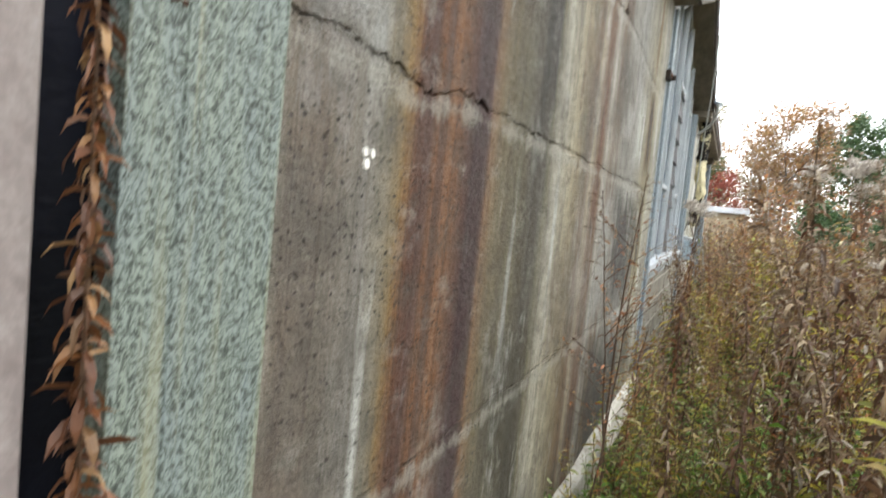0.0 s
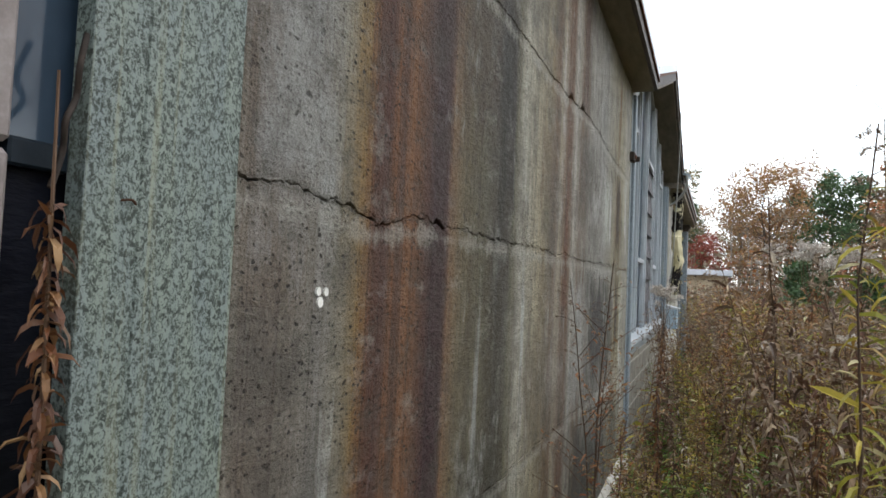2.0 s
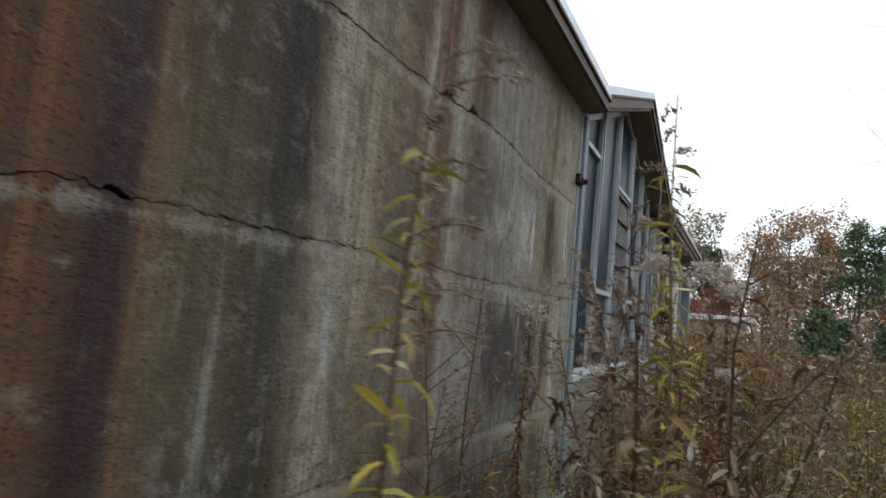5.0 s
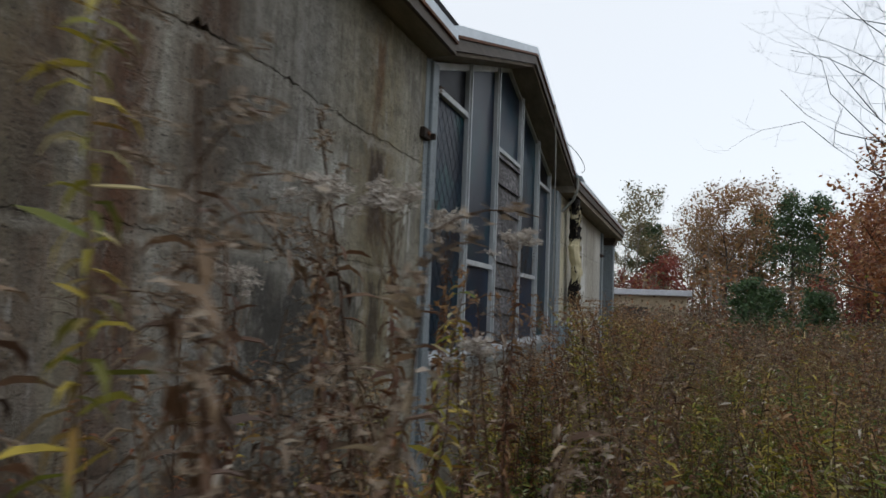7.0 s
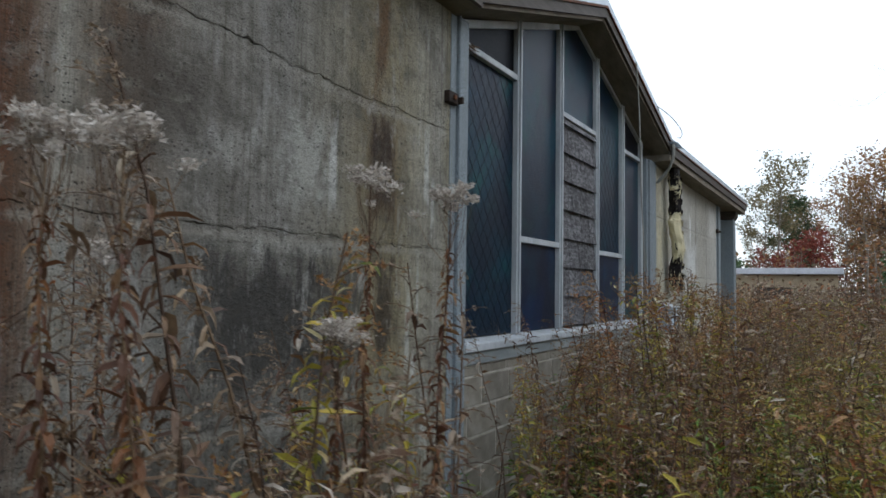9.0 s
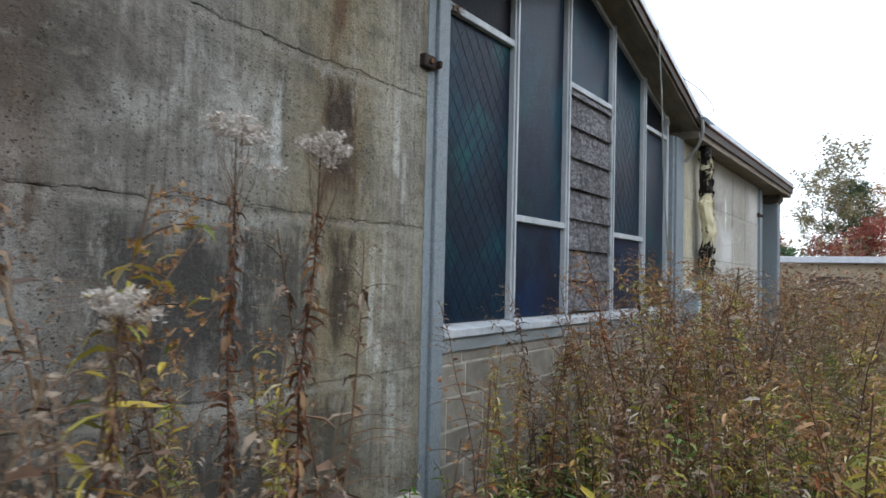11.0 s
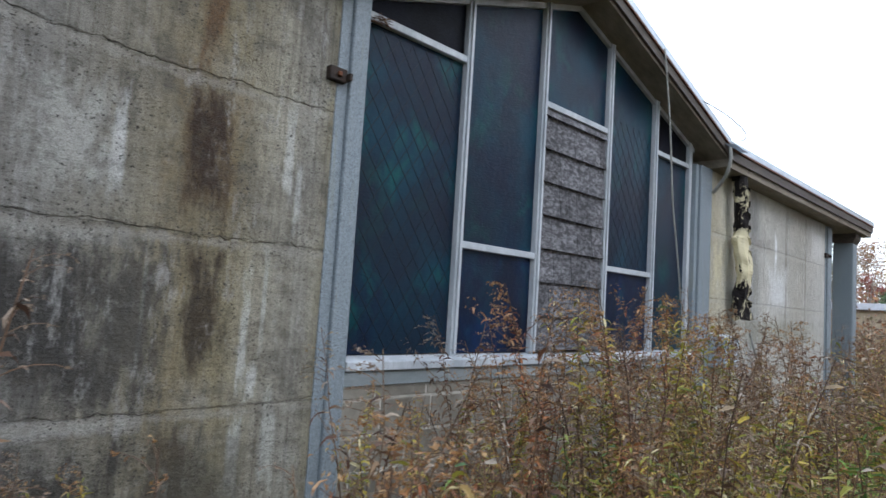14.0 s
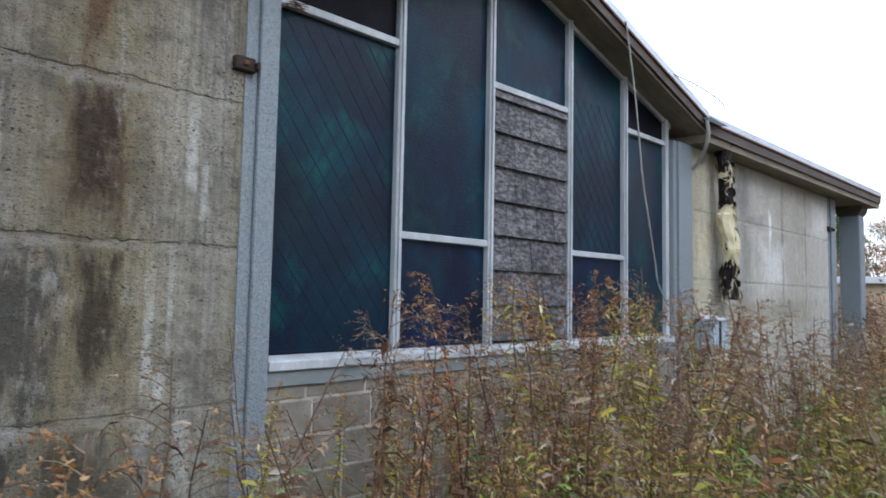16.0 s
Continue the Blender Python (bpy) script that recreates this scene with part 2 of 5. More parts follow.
JOINTS = (1.004, 1.826, 2.60)
BENDS = ((0.5, 1.0, 0.0), (0.52, 0.13, -0.024), (3.2, 0.55, 0.05))
MAT_WALL = streaked_concrete("stained_concrete", [
    (0.05, lin(118, 104, 90)), (0.2, lin(122, 108, 94)), (0.27, lin(134, 122, 108)), (0.34, lin(152, 146, 134)), (0.40, lin(146, 136, 114)), (0.45, lin(150, 120, 70)), (0.485, lin(118, 74, 40)),
    (0.52, lin(86, 48, 34)), (0.57, lin(84, 50, 40)), (0.60, lin(120, 76, 42)), (0.64, lin(86, 54, 38)), (0.69, lin(138, 90, 50)), (0.74, lin(102, 66, 42)), (0.79, lin(86, 52, 40)), (0.82, lin(60, 35, 38)), (0.93, lin(66, 40, 42)),
    (0.97, lin(132, 98, 66)), (1.04, lin(112, 98, 70)), (1.15, lin(98, 88, 62)), (1.24, lin(108, 100, 76)), (1.32, lin(88, 80, 60)), (1.40, lin(64, 60, 48)), (1.50, lin(72, 66, 50)), (1.58, lin(112, 104, 78)), (1.68, lin(190, 182, 160)), (1.9, lin(182, 170, 140)),
    (2.1, lin(150, 134, 102)), (2.26, lin(116, 82, 56)), (2.36, lin(182, 168, 140)), (2.48, lin(112, 72, 48)), (2.58, lin(116, 82, 58)), (2.68, lin(190, 183, 166)), (2.85, lin(122, 98, 76)), (3.0, lin(114, 94, 76)), (3.2, lin(160, 154, 141)), (3.7, lin(152, 148, 138)), (4.1, lin(156, 148, 126)),
    (4.36, lin(152, 138, 104)), (4.60, lin(158, 146, 112)), (4.8, lin(186, 178, 154)), (5.02, lin(180, 174, 156)), (5.2, lin(156, 146, 112))], 0.0, 5.3,
    [(0.24, 2.2, 0.14, 0.55, lin(168, 166, 158), 0.75), (0.95, 2.7, 0.2, 0.5, lin(70, 52, 42), 0.5), (3.5, 0.5, 0.95, 0.5, lin(70, 68, 62), 0.95), (4.45, 2.25, 0.22, 0.42, lin(132, 108, 66), 0.6), (4.43, 2.25, 0.13, 0.36, lin(60, 42, 26), 1.0), (4.48, 1.47, 0.12, 0.36, lin(62, 50, 34), 0.95), (4.40, 0.7, 0.12, 0.3, lin(72, 60, 42), 0.8), (4.71, 1.35, 0.03, 0.36, lin(206, 204, 190), 0.8), (4.2, 1.5, 0.012, 0.3, lin(206, 204, 190), 0.7), (4.81, 1.5, 0.016, 0.28, lin(206, 204, 190), 0.7), (4.77, 1.1, 0.035, 0.1, lin(222, 220, 208), 0.9), (4.42, 2.98, 0.07, 0.36, lin(112, 78, 44), 0.8),
     (4.89, 2.3, 0.035, 0.3, lin(214, 212, 200), 0.9), (4.96, 2.1, 0.025, 0.2, lin(214, 212, 200), 0.8), (4.03, 2.2, 0.035, 0.27, lin(218, 216, 206), 0.95), (3.84, 2.17, 0.2, 0.27, lin(188, 185, 172), 0.9), (3.3, 2.15, 0.25, 0.12, lin(186, 182, 170), 0.6), (3.75, 1.76, 0.5, 0.05, lin(190, 186, 172), 0.8), (3.9, 0.96, 0.4, 0.05, lin(188, 184, 172), 0.7), (2.1, 2.2, 0.2, 0.2, lin(112, 92, 74), 0.5), (1.95, 1.2, 0.2, 0.3, lin(96, 82, 66), 0.5),
     (3.65, 1.40, 0.62, 0.44, lin(64, 62, 58), 1.0), (4.15, 1.38, 0.2, 0.42, lin(78, 75, 68), 0.85), (3.05, 2.3, 0.35, 0.3, lin(92, 84, 74), 0.7), (4.7, 0.75, 0.04, 0.22, lin(206, 204, 190), 0.8), (4.89, 0.78, 0.05, 0.25, lin(206, 204, 190), 0.85), (4.55, 0.6, 0.3, 0.25, lin(92, 88, 74), 0.7),
     (2.95, 3.0, 0.12, 0.5, lin(84, 56, 38), 0.8), (0.37, 1.1, 0.025, 0.35, lin(206, 204, 192), 0.8), (1.22, 1.25, 0.03, 0.45, lin(176, 176, 168), 0.6), (1.75, 1.5, 0.03, 0.3, lin(206, 204, 192), 0.7),
     (1.46, 2.3, 0.13, 0.55, lin(46, 42, 35), 1.0), (1.2, 2.45, 0.2, 0.4, lin(72, 54, 44), 0.55), (2.9, 1.35, 0.25, 0.45, lin(172, 170, 160), 0.8), (1.3, 0.95, 0.25, 0.28, lin(66, 62, 46), 0.85)], 1.0, 1.0, 1.0, (0.42, 1.7))
MAT_WALL_PALE = streaked_concrete("pale_concrete", [
    (10.5, lin(158, 148, 122)), (10.9, lin(190, 182, 156)), (11.6, lin(180, 176, 162)), (12.0, lin(150, 148, 140)), (12.4, lin(188, 184, 170)),
    (13.2, lin(176, 172, 158)), (14.0, lin(168, 162, 146)), (15.0, lin(182, 178, 166)), (16.3, lin(178, 174, 160))], 10.4, 16.4,
    [(11.9, 2.95, 0.3, 0.3, lin(120, 118, 110), 0.8), (12.3, 2.62, 0.5, 0.12, lin(140, 132, 122), 0.7), (12.9, 2.6, 0.06, 0.25, lin(230, 228, 222), 0.9), (13.36, 2.2, 0.07, 1.2, lin(120, 112, 98), 0.7), (14.34, 2.4, 0.05, 1.0, lin(128, 122, 108), 0.7), (12.1, 2.1, 0.12, 0.4, lin(140, 136, 122), 0.7), (13.0, 2.05, 0.5, 0.35, lin(214, 212, 204), 0.8), (15.0, 2.9, 0.5, 0.35, lin(206, 202, 192), 0.7), (10.8, 2.2, 0.2, 0.35, lin(196, 186, 152), 0.8), (13.0, 1.45, 2.2, 0.2, lin(130, 126, 104), 0.6)], 1.3, 0.3)


def plain_material(name, base, other, scale=6.0, rough=0.7, metal=0.0, bump=0.2, stretch=(1, 1, 1), spec=0.3, grain=90.0, per_object=0.0):
    n = Nodes(name, rough, metal, spec)
    v = n.scaled(*stretch)
    col = n.mix(n.ramp(n.noise(scale, 5, 0.65, v), (0.35, 0.0), (0.68, 1.0)), base, other)
    col = n.mix(n.ramp(n.noise(grain, 3, 0.6, v), (0.4, 0.3), (0.6, 0.0)), col, tuple(c * 0.55 for c in base[:3]) + (1,))
    if per_object:
        hue = n.tree.nodes.new("ShaderNodeHueSaturation")
        n.link(n.math("ADD", n.math("MULTIPLY", n.object_random(), per_object), 1 - per_object / 2), hue.inputs["Value"])
        n.link(col, hue.inputs["Color"])
        col = hue.outputs[0]
    n.bump(n.noise(grain, 3, 0.6, v), bump, 0.004)
    return n.color(col)


def aggregate(name, fine, pale_a, pale_b, dark):
    n = Nodes(name, 0.62, 0.0, 0.35)
    v = n.scaled(1, 1, 0.8)
    a = n.noise(190.0 * fine, 3, 0.7, v, 0.9)
    b = n.noise(100.0 * fine, 4, 0.75, v, 0.7)
    speck = n.math("ADD", n.math("MULTIPLY", a, 0.6), n.math("MULTIPLY", b, 0.4))
    light = n.mix(n.noise(4.0, 4, 0.6, n.scaled(1, 6, 1)), pale_a, pale_b)
    col = n.mix(n.ramp(speck, (0.45, 0.95), (0.54, 0.0)), light, dark)
    col = n.mix(n.ramp(a, (0.36, 0.6), (0.44, 0.0)), col, lin(38, 42, 40))
    col = n.mix(n.ramp(n.noise(1.0, 4, 0.7, n.scaled(1, 24, 0.6)), (0.55, 0.0), (0.7, 0.5)), col, lin(150, 148, 118))
    n.bump(speck, 0.35, 0.003)
    return n.color(col)


MAT_POST_GREEN = aggregate("green_speckled_aggregate", 1.0, lin(112, 124, 132), lin(138, 148, 130), lin(58, 66, 60))
MAT_POST = aggregate("grey_speckled_aggregate", 1.25, lin(142, 154, 164), lin(152, 162, 166), lin(92, 102, 108))
MAT_FRAME = plain_material("grey_white_painted_frame", lin(196, 202, 206), lin(158, 166, 172), 5, 0.5, 0, 0.15, (1, 1, 0.3))
MAT_SILL = plain_material("grey_sill_flashing", lin(150, 158, 160), lin(120, 128, 130), 4, 0.5, 0, 0.1, (1, 0.5, 2))
MAT_SOFFIT = plain_material("weathered_soffit", lin(142, 134, 120), lin(110, 102, 90), 5, 0.8, 0, 0.3, (2, 0.4, 2))
MAT_FASCIA = plain_material("brown_fascia", lin(88, 80, 72), lin(60, 52, 46), 6, 0.6, 0, 0.2, (1, 0.3, 3))
MAT_RUST = plain_material("rusty_drip_edge", lin(112, 70, 46), lin(74, 50, 38), 14, 0.7, 0.3, 0.3)
MAT_METAL = plain_material("galvanised_coping", lin(196, 204, 210), lin(168, 178, 186), 3, 0.35, 0.6, 0.05)
MAT_BLOCK = plain_material("concrete_block", lin(150, 146, 136), lin(118, 112, 100), 7, 0.9, 0, 0.5, per_object=0.3)
MAT_MORTAR = plain_material("mortar", lin(198, 194, 184), lin(150, 146, 134), 9, 0.9, 0, 0.5)
def flaking_board():
    n = Nodes("weathered_flaking_board", 0.75, 0, 0.3)
    v = n.scaled(1, 1, 2.2)
    col = n.mix(n.ramp(n.noise(14, 7, 0.75, v, 0.4), (0.44, 0.0), (0.62, 1.0)), lin(72, 72, 75), lin(142, 142, 146))
    col = n.mix(n.ramp(n.noise(20, 6, 0.7, v), (0.38, 0.7), (0.50, 0.0)), col, lin(44, 41, 40))
    hue = n.tree.nodes.new("ShaderNodeHueSaturation")
    n.link(n.math("ADD", n.math("MULTIPLY", n.object_random(), 0.4), 0.6), hue.inputs["Value"])
    n.link(col, hue.inputs["Color"])
    n.bump(n.noise(24, 6, 0.7, v), 0.8, 0.006)
    return n.color(hue.outputs[0])


MAT_SHINGLE = flaking_board()
MAT_BLACK = plain_material("black_iron", lin(38, 34, 32), lin(64, 52, 44), 12, 0.7, 0.2, 0.3)
MAT_LEAD = plain_material("lead_came", lin(24, 36, 46), lin(18, 26, 34), 20, 0.5, 0.3, 0.1)
MAT_PANEL = plain_material("pinkish_speckled_board", lin(150, 142, 140), lin(124, 114, 112), 30, 0.8, 0, 0.3)
# near-black colour standing in for unlit space behind glass and boards
MAT_DARK = plain_material("unlit_interior", lin(26, 26, 30), lin(18, 18, 20), 4, 0.9)
MAT_CABLE = plain_material("pale_cable", lin(176, 176, 170), lin(140, 140, 134), 9, 0.5)
MAT_BOX = plain_material("pale_blue_box", lin(186, 204, 214), lin(150, 172, 188), 5, 0.5, 0, 0.1)
MAT_ROOFTOP = plain_material("roofing_felt", lin(70, 68, 66), lin(92, 90, 86), 4, 0.9)


def stained_glass(name, a, b, c, gloss=0.15):
    n = Nodes(name, 0.3, 0, gloss)
    v = n.scaled(1, 1.2, 0.7)
    col = n.mix(n.ramp(n.noise(1.6, 4, 0.6, v, 0.5), (0.40, 0.0), (0.60, 1.0)), a, b)
    col = n.mix(n.ramp(n.noise(3.0, 5, 0.7, n.scaled(1, 0.9, 0.7), 0.4), (0.52, 0.0), (0.72, 0.85)), col, c)
    col = n.mix(n.ramp(n.noise(1.3, 3, 0.6, n.scaled(1, 1.1, 1.3)), (0.42, 0.55), (0.58, 0.0)), col, lin(26, 28, 40))
    n.bump(n.noise(1.0, 3, 0.6, n.scaled(1, 26, 90)), 0.5, 0.005)
    n.bump(n.noise(9.0, 4, 0.6), 0.15, 0.01)
    return n.color(col)


MAT_GLASS = stained_glass("blue_green_stained_glass", lin(18, 32, 52), lin(16, 52, 68), lin(14, 80, 76))
MAT_GLASS_DEEP = stained_glass("deep_blue_glass", lin(14, 26, 46), lin(16, 42, 78), lin(16, 70, 86))
# near-black colour carries the soffit's dark reflection in the top window panes
MAT_GLASS_DARK = stained_glass("darkened_glass", lin(12, 13, 17), lin(20, 22, 26), lin(24, 28, 32), 0.05)
# sky reflection is partly put into the mottled blue-grey base colour
mirrorish = Nodes("sky_toned_glass", 0.1, 0, 0.5)
MAT_GLASS_SKY = mirrorish.color(mirrorish.mix(mirrorish.noise(6, 4), lin(38, 50, 64), lin(66, 82, 98)))


def peeling():
    n = Nodes("peeling_cream_and_tar", 0.8, 0, 0.25)
    big = n.noise(1.0, 6, 0.75, n.scaled(6, 6, 3.5), 0.6)
    z = n.axis(2)
    lift = n.ramp(n.math("DIVIDE", n.math("SUBTRACT", z, 1.5), 2.0), (0.0, 0.52), (0.2, 0.56), (0.32, 0.42), (0.5, 0.34), (0.62, 0.52), (1.0, 0.55))
    m = n.ramp(n.math("SUBTRACT", big, lift), (0.0, 0.0), (0.02, 1.0))
    inv = n.math("SUBTRACT", 1.0, m)
    cream = n.mix(n.noise(8, 4), lin(216, 206, 166), lin(188, 182, 156))
    col = n.mix(inv, cream, lin(24, 20, 20))
    n.bump(m, 0.8, 0.012)
    n.bump(n.noise(30, 4), 0.5, 0.01)
    return n.color(col)


MAT_PEEL = peeling()


def foliage(name, colours, rough=0.45, translucent=True, shift=0.5):
    n = Nodes(name, rough, 0, 0.45)
    k = len(colours) - 1
    fac = n.math("FRACT", n.math("ADD", n.island(), n.math("MULTIPLY", n.object_random(), shift)))
    col = n.ramp(fac, *[(i / max(k, 1), c) for i, c in enumerate(colours)])
    col = n.mix(n.ramp(n.noise(40, 3), (0.35, 0.35), (0.6, 0.0)), col, tuple(v * 0.45 for v in colours[0][:3]) + (1,))
    col = n.mix(1.0, col, (0.88, 0.87, 0.86, 1.0), "MULTIPLY")
    n.color(col)
    if translucent:
        t = n.tree.nodes.new("ShaderNodeBsdfTranslucent")
        n.link(col, t.inputs["Color"])
        m = n.tree.nodes.new("ShaderNodeMixShader")
        m.inputs[0].default_value = 0.25
        n.link(n.bsdf.outputs[0], m.inputs[1])
        n.link(t.outputs[0], m.inputs[2])
        n.link(m.outputs[0], n.tree.nodes["Material Output"].inputs["Surface"])
    return n.mat


MAT_STEM = foliage("dry_stem", [lin(100, 76, 58), lin(120, 94, 70), lin(76, 60, 50), lin(142, 120, 94)], 0.8, False)
# the palest dry, yellow and green tones put leaf highlights into the colour
MAT_DRY = foliage("dry_leaf", [lin(122, 88, 60), lin(154, 120, 84), lin(84, 62, 50), lin(206, 186, 154), lin(112, 74, 52), lin(236, 228, 212), lin(92, 64, 50)])
MAT_RUSTY = foliage("rusty_leaf", [lin(158, 92, 56), lin(184, 124, 76), lin(108, 64, 50), lin(212, 172, 124)])
MAT_YELLOW = foliage("yellow_green_leaf", [lin(192, 176, 70), lin(142, 156, 64), lin(220, 196, 84), lin(104, 126, 58), lin(176, 136, 66), lin(238, 232, 186)])
MAT_GREEN = foliage("green_leaf", [lin(82, 126, 46), lin(114, 154, 56), lin(58, 96, 46), lin(156, 176, 80), lin(206, 218, 168)])
MAT_WITHERED = foliage("withered_leaf", [lin(92, 66, 52), lin(124, 92, 68), lin(70, 52, 44), lin(168, 142, 112), lin(104, 66, 50), lin(200, 186, 164)])
MAT_FLUFF = foliage("white_seed_fluff", [lin(226, 220, 212), lin(206, 196, 184), lin(236, 232, 226), lin(190, 176, 160)])
MAT_PLUME = foliage("faded_plume", [lin(158, 138, 116), lin(178, 160, 138), lin(132, 110, 92), lin(196, 182, 162)])
MAT_SHRIVELLED = foliage("shrivelled_leaf", [lin(112, 72, 48), lin(92, 60, 44), lin(138, 92, 56), lin(74, 50, 42), lin(176, 140, 98), lin(126, 78, 48)])
MAT_GOLD = foliage("golden_plume", [lin(182, 138, 84), lin(160, 112, 72), lin(198, 160, 104), lin(140, 92, 62), lin(214, 184, 132)])
MAT_STRAW = foliage("straw_blade", [lin(168, 146, 104), lin(146, 120, 84), lin(186, 168, 128), lin(120, 100, 66)])
MAT_BARK = plain_material("bark", lin(88, 78, 68), lin(58, 50, 44), 3, 0.9, 0, 0.8, (4, 4, 0.6), 0.2, 30)
MAT_BARK_PALE = plain_material("pale_bark", lin(150, 142, 132), lin(112, 104, 96), 3, 0.9, 0, 0.8, (4, 4, 0.6), 0.2, 30)
MAT_ORANGE = foliage("autumn_orange", [lin(160, 112, 76), lin(176, 130, 84), lin(142, 106, 78), lin(184, 148, 92), lin(136, 122, 84)], shift=0.3)
MAT_RED = foliage("autumn_red", [lin(150, 70, 56), lin(130, 60, 52), lin(166, 88, 68), lin(140, 84, 70)], shift=0.2)
MAT_PINE = foliage("pine_needles", [lin(70, 98, 62), lin(84, 112, 68), lin(58, 84, 58), lin(102, 122, 76)], shift=0.2)
MAT_THIN = foliage("thinning_leaf", [lin(150, 142, 108), lin(134, 130, 100), lin(164, 146, 104), lin(122, 120, 90)], shift=0.3)
MAT_BRUSH = foliage("far_brush", [lin(122, 96, 78), lin(104, 84, 72), lin(138, 116, 90), lin(112, 110, 76), lin(132, 92, 74)], shift=0.5)


def ground_material():
    n = Nodes("leaf_litter", 0.95, 0, 0.1)
    col = n.mix(n.ramp(n.noise(0.8, 6, 0.7), (0.35, 0.0), (0.65, 1.0)), lin(84, 66, 48), lin(78, 82, 46))
    col = n.mix(n.ramp(n.noise(18, 5, 0.7), (0.4, 0.8), (0.6, 0.0)), col, lin(50, 40, 30))
    n.bump(n.noise(25, 5, 0.7), 0.8, 0.03)
    return n.color(col)


MAT_GROUND = ground_material()

# ---- mesh helpers ----
def mesh_of(name, verts, faces, *mats, index=None, smooth=False):
    me = bpy.data.meshes.new(name)
    me.from_pydata([tuple(v) for v in verts], [], faces)
    for m in mats:
        me.materials.append(m)
    if index is not None:
        me.polygons.foreach_set("material_index", index)
    if smooth:
        me.polygons.foreach_set("use_smooth", [True] * len(me.polygons))
    me.update()
    return me


def thing(name, label, category, at=(0, 0, 0), group="", kind=""):
    e = new(name)
    e.empty_display_size = 0.1
    e.location = at
    return tagged(e, label, category, group, kind)


def attach(name, data, parent=None, label=""):
    o = new(name, data)
    if parent is not None:
        o.parent = parent
        top = Vector(parent.location)
        up = parent.parent
        while up is not None:
            top += up.location
            up = up.parent
        o.location = -top
    if label:
        o["label"] = label
    return o


def part(name, bm, material, parent=None, label=""):
    """Links a bmesh, built in world places, as one mesh object under its thing."""
    me = bpy.data.meshes.new(name)
    bm.to_mesh(me)
    bm.free()
    me.materials.append(material)
    return attach(name, me, parent, label)


def box_bm(lo, hi, bevel=0.004):
    bm = bmesh.new()
    bmesh.ops.create_cube(bm, size=1.0)
    for v in bm.verts:
        v.co = [(a + b) / 2 + c * (b - a) for a, b, c in zip(lo, hi, v.co)]
    if bevel:
        bmesh.ops.bevel(bm, geom=bm.edges[:], offset=bevel, segments=1, affect="EDGES")
    return bm


def prism_bm(poly, axis, a, b, bevel=0.0):
    """A flat outline (in the two other axes, in order) pulled along axis from a to b."""
    bm = bmesh.new()
    place = {"x": lambda p, t: (t, p[0], p[1]), "y": lambda p, t: (p[0], t, p[1]), "z": lambda p, t: (p[0], p[1], t)}[axis]
    lo = [bm.verts.new(place(p, a)) for p in poly]
    hi = [bm.verts.new(place(p, b)) for p in poly]
    k = len(poly)
    bm.faces.new(lo[::-1])
    bm.faces.new(hi)
    for i in range(k):
        bm.faces.new((lo[i], lo[(i + 1) % k], hi[(i + 1) % k], hi[i]))
    bmesh.ops.recalc_face_normals(bm, faces=bm.faces[:])
    if bevel:
        bmesh.ops.bevel(bm, geom=bm.edges[:], offset=bevel, segments=1, affect="EDGES")
    return bm


def tube(points, radii, sides=6):
    """Vertices and faces of a tapered tube along points."""
    pts = [Vector(p) for p in points]
    V, F = [], []
    for i, p in enumerate(pts):
        d = (pts[min(i + 1, len(pts) - 1)] - pts[max(i - 1, 0)]).normalized()
        u = d.orthogonal().normalized()
        w = d.cross(u)
        for s in range(sides):
            a = 2 * math.pi * s / sides
            V.append(p + (u * math.cos(a) + w * math.sin(a)) * radii[i])
    for i in range(len(pts) - 1):
        for s in range(sides):
            t = (s + 1) % sides
            F.append((i * sides + s, i * sides + t, (i + 1) * sides + t, (i + 1) * sides + s))
    return V, F


def cable(name, points, r, mat, parent=None, label=""):
    """A round cable smoothed through points."""
    pts = [Vector(p) for p in points]
    fine = []
    for i in range(len(pts) - 1):
        p0, p1, p2, p3 = pts[max(i - 1, 0)], pts[i], pts[i + 1], pts[min(i + 2, len(pts) - 1)]
        for s in range(6):
            t = s / 6
            fine.append(0.5 * (2 * p1 + (p2 - p0) * t + (2 * p0 - 5 * p1 + 4 * p2 - p3) * t * t + (3 * p1 - 3 * p2 + p3 - p0) * t ** 3))
    fine.append(pts[-1])
    V, F = tube(fine, [r] * len(fine), 6)
    return attach(name, mesh_of(name, V, F, mat, smooth=True), parent, label)


# ---- ground ----
def ground_height(x, y):
    return 0.05 * noise.noise((x * 0.35, y * 0.35, 0)) if abs(x) < 60 and abs(y) < 90 else 0.0


gv, gf = [], []
GX = [-400, -120, -60] + [-20 + i for i in range(61)] + [60, 120, 400]
GY = [-400, -120, -40] + [-12 + i for i in range(83)] + [100, 200, 600]
for gy in GY:
    for gx in GX:
        gv.append((gx, gy, ground_height(gx, gy)))
for j in range(len(GY) - 1):
    for i in range(len(GX) - 1):
        a = j * len(GX) + i
        gf.append((a, a + 1, a + 1 + len(GX), a + len(GX)))
tagged(attach("ground", mesh_of("ground", gv, gf, MAT_GROUND, smooth=True)), "overgrown field ground covered in brown leaf litter", "ground", kind="structure")

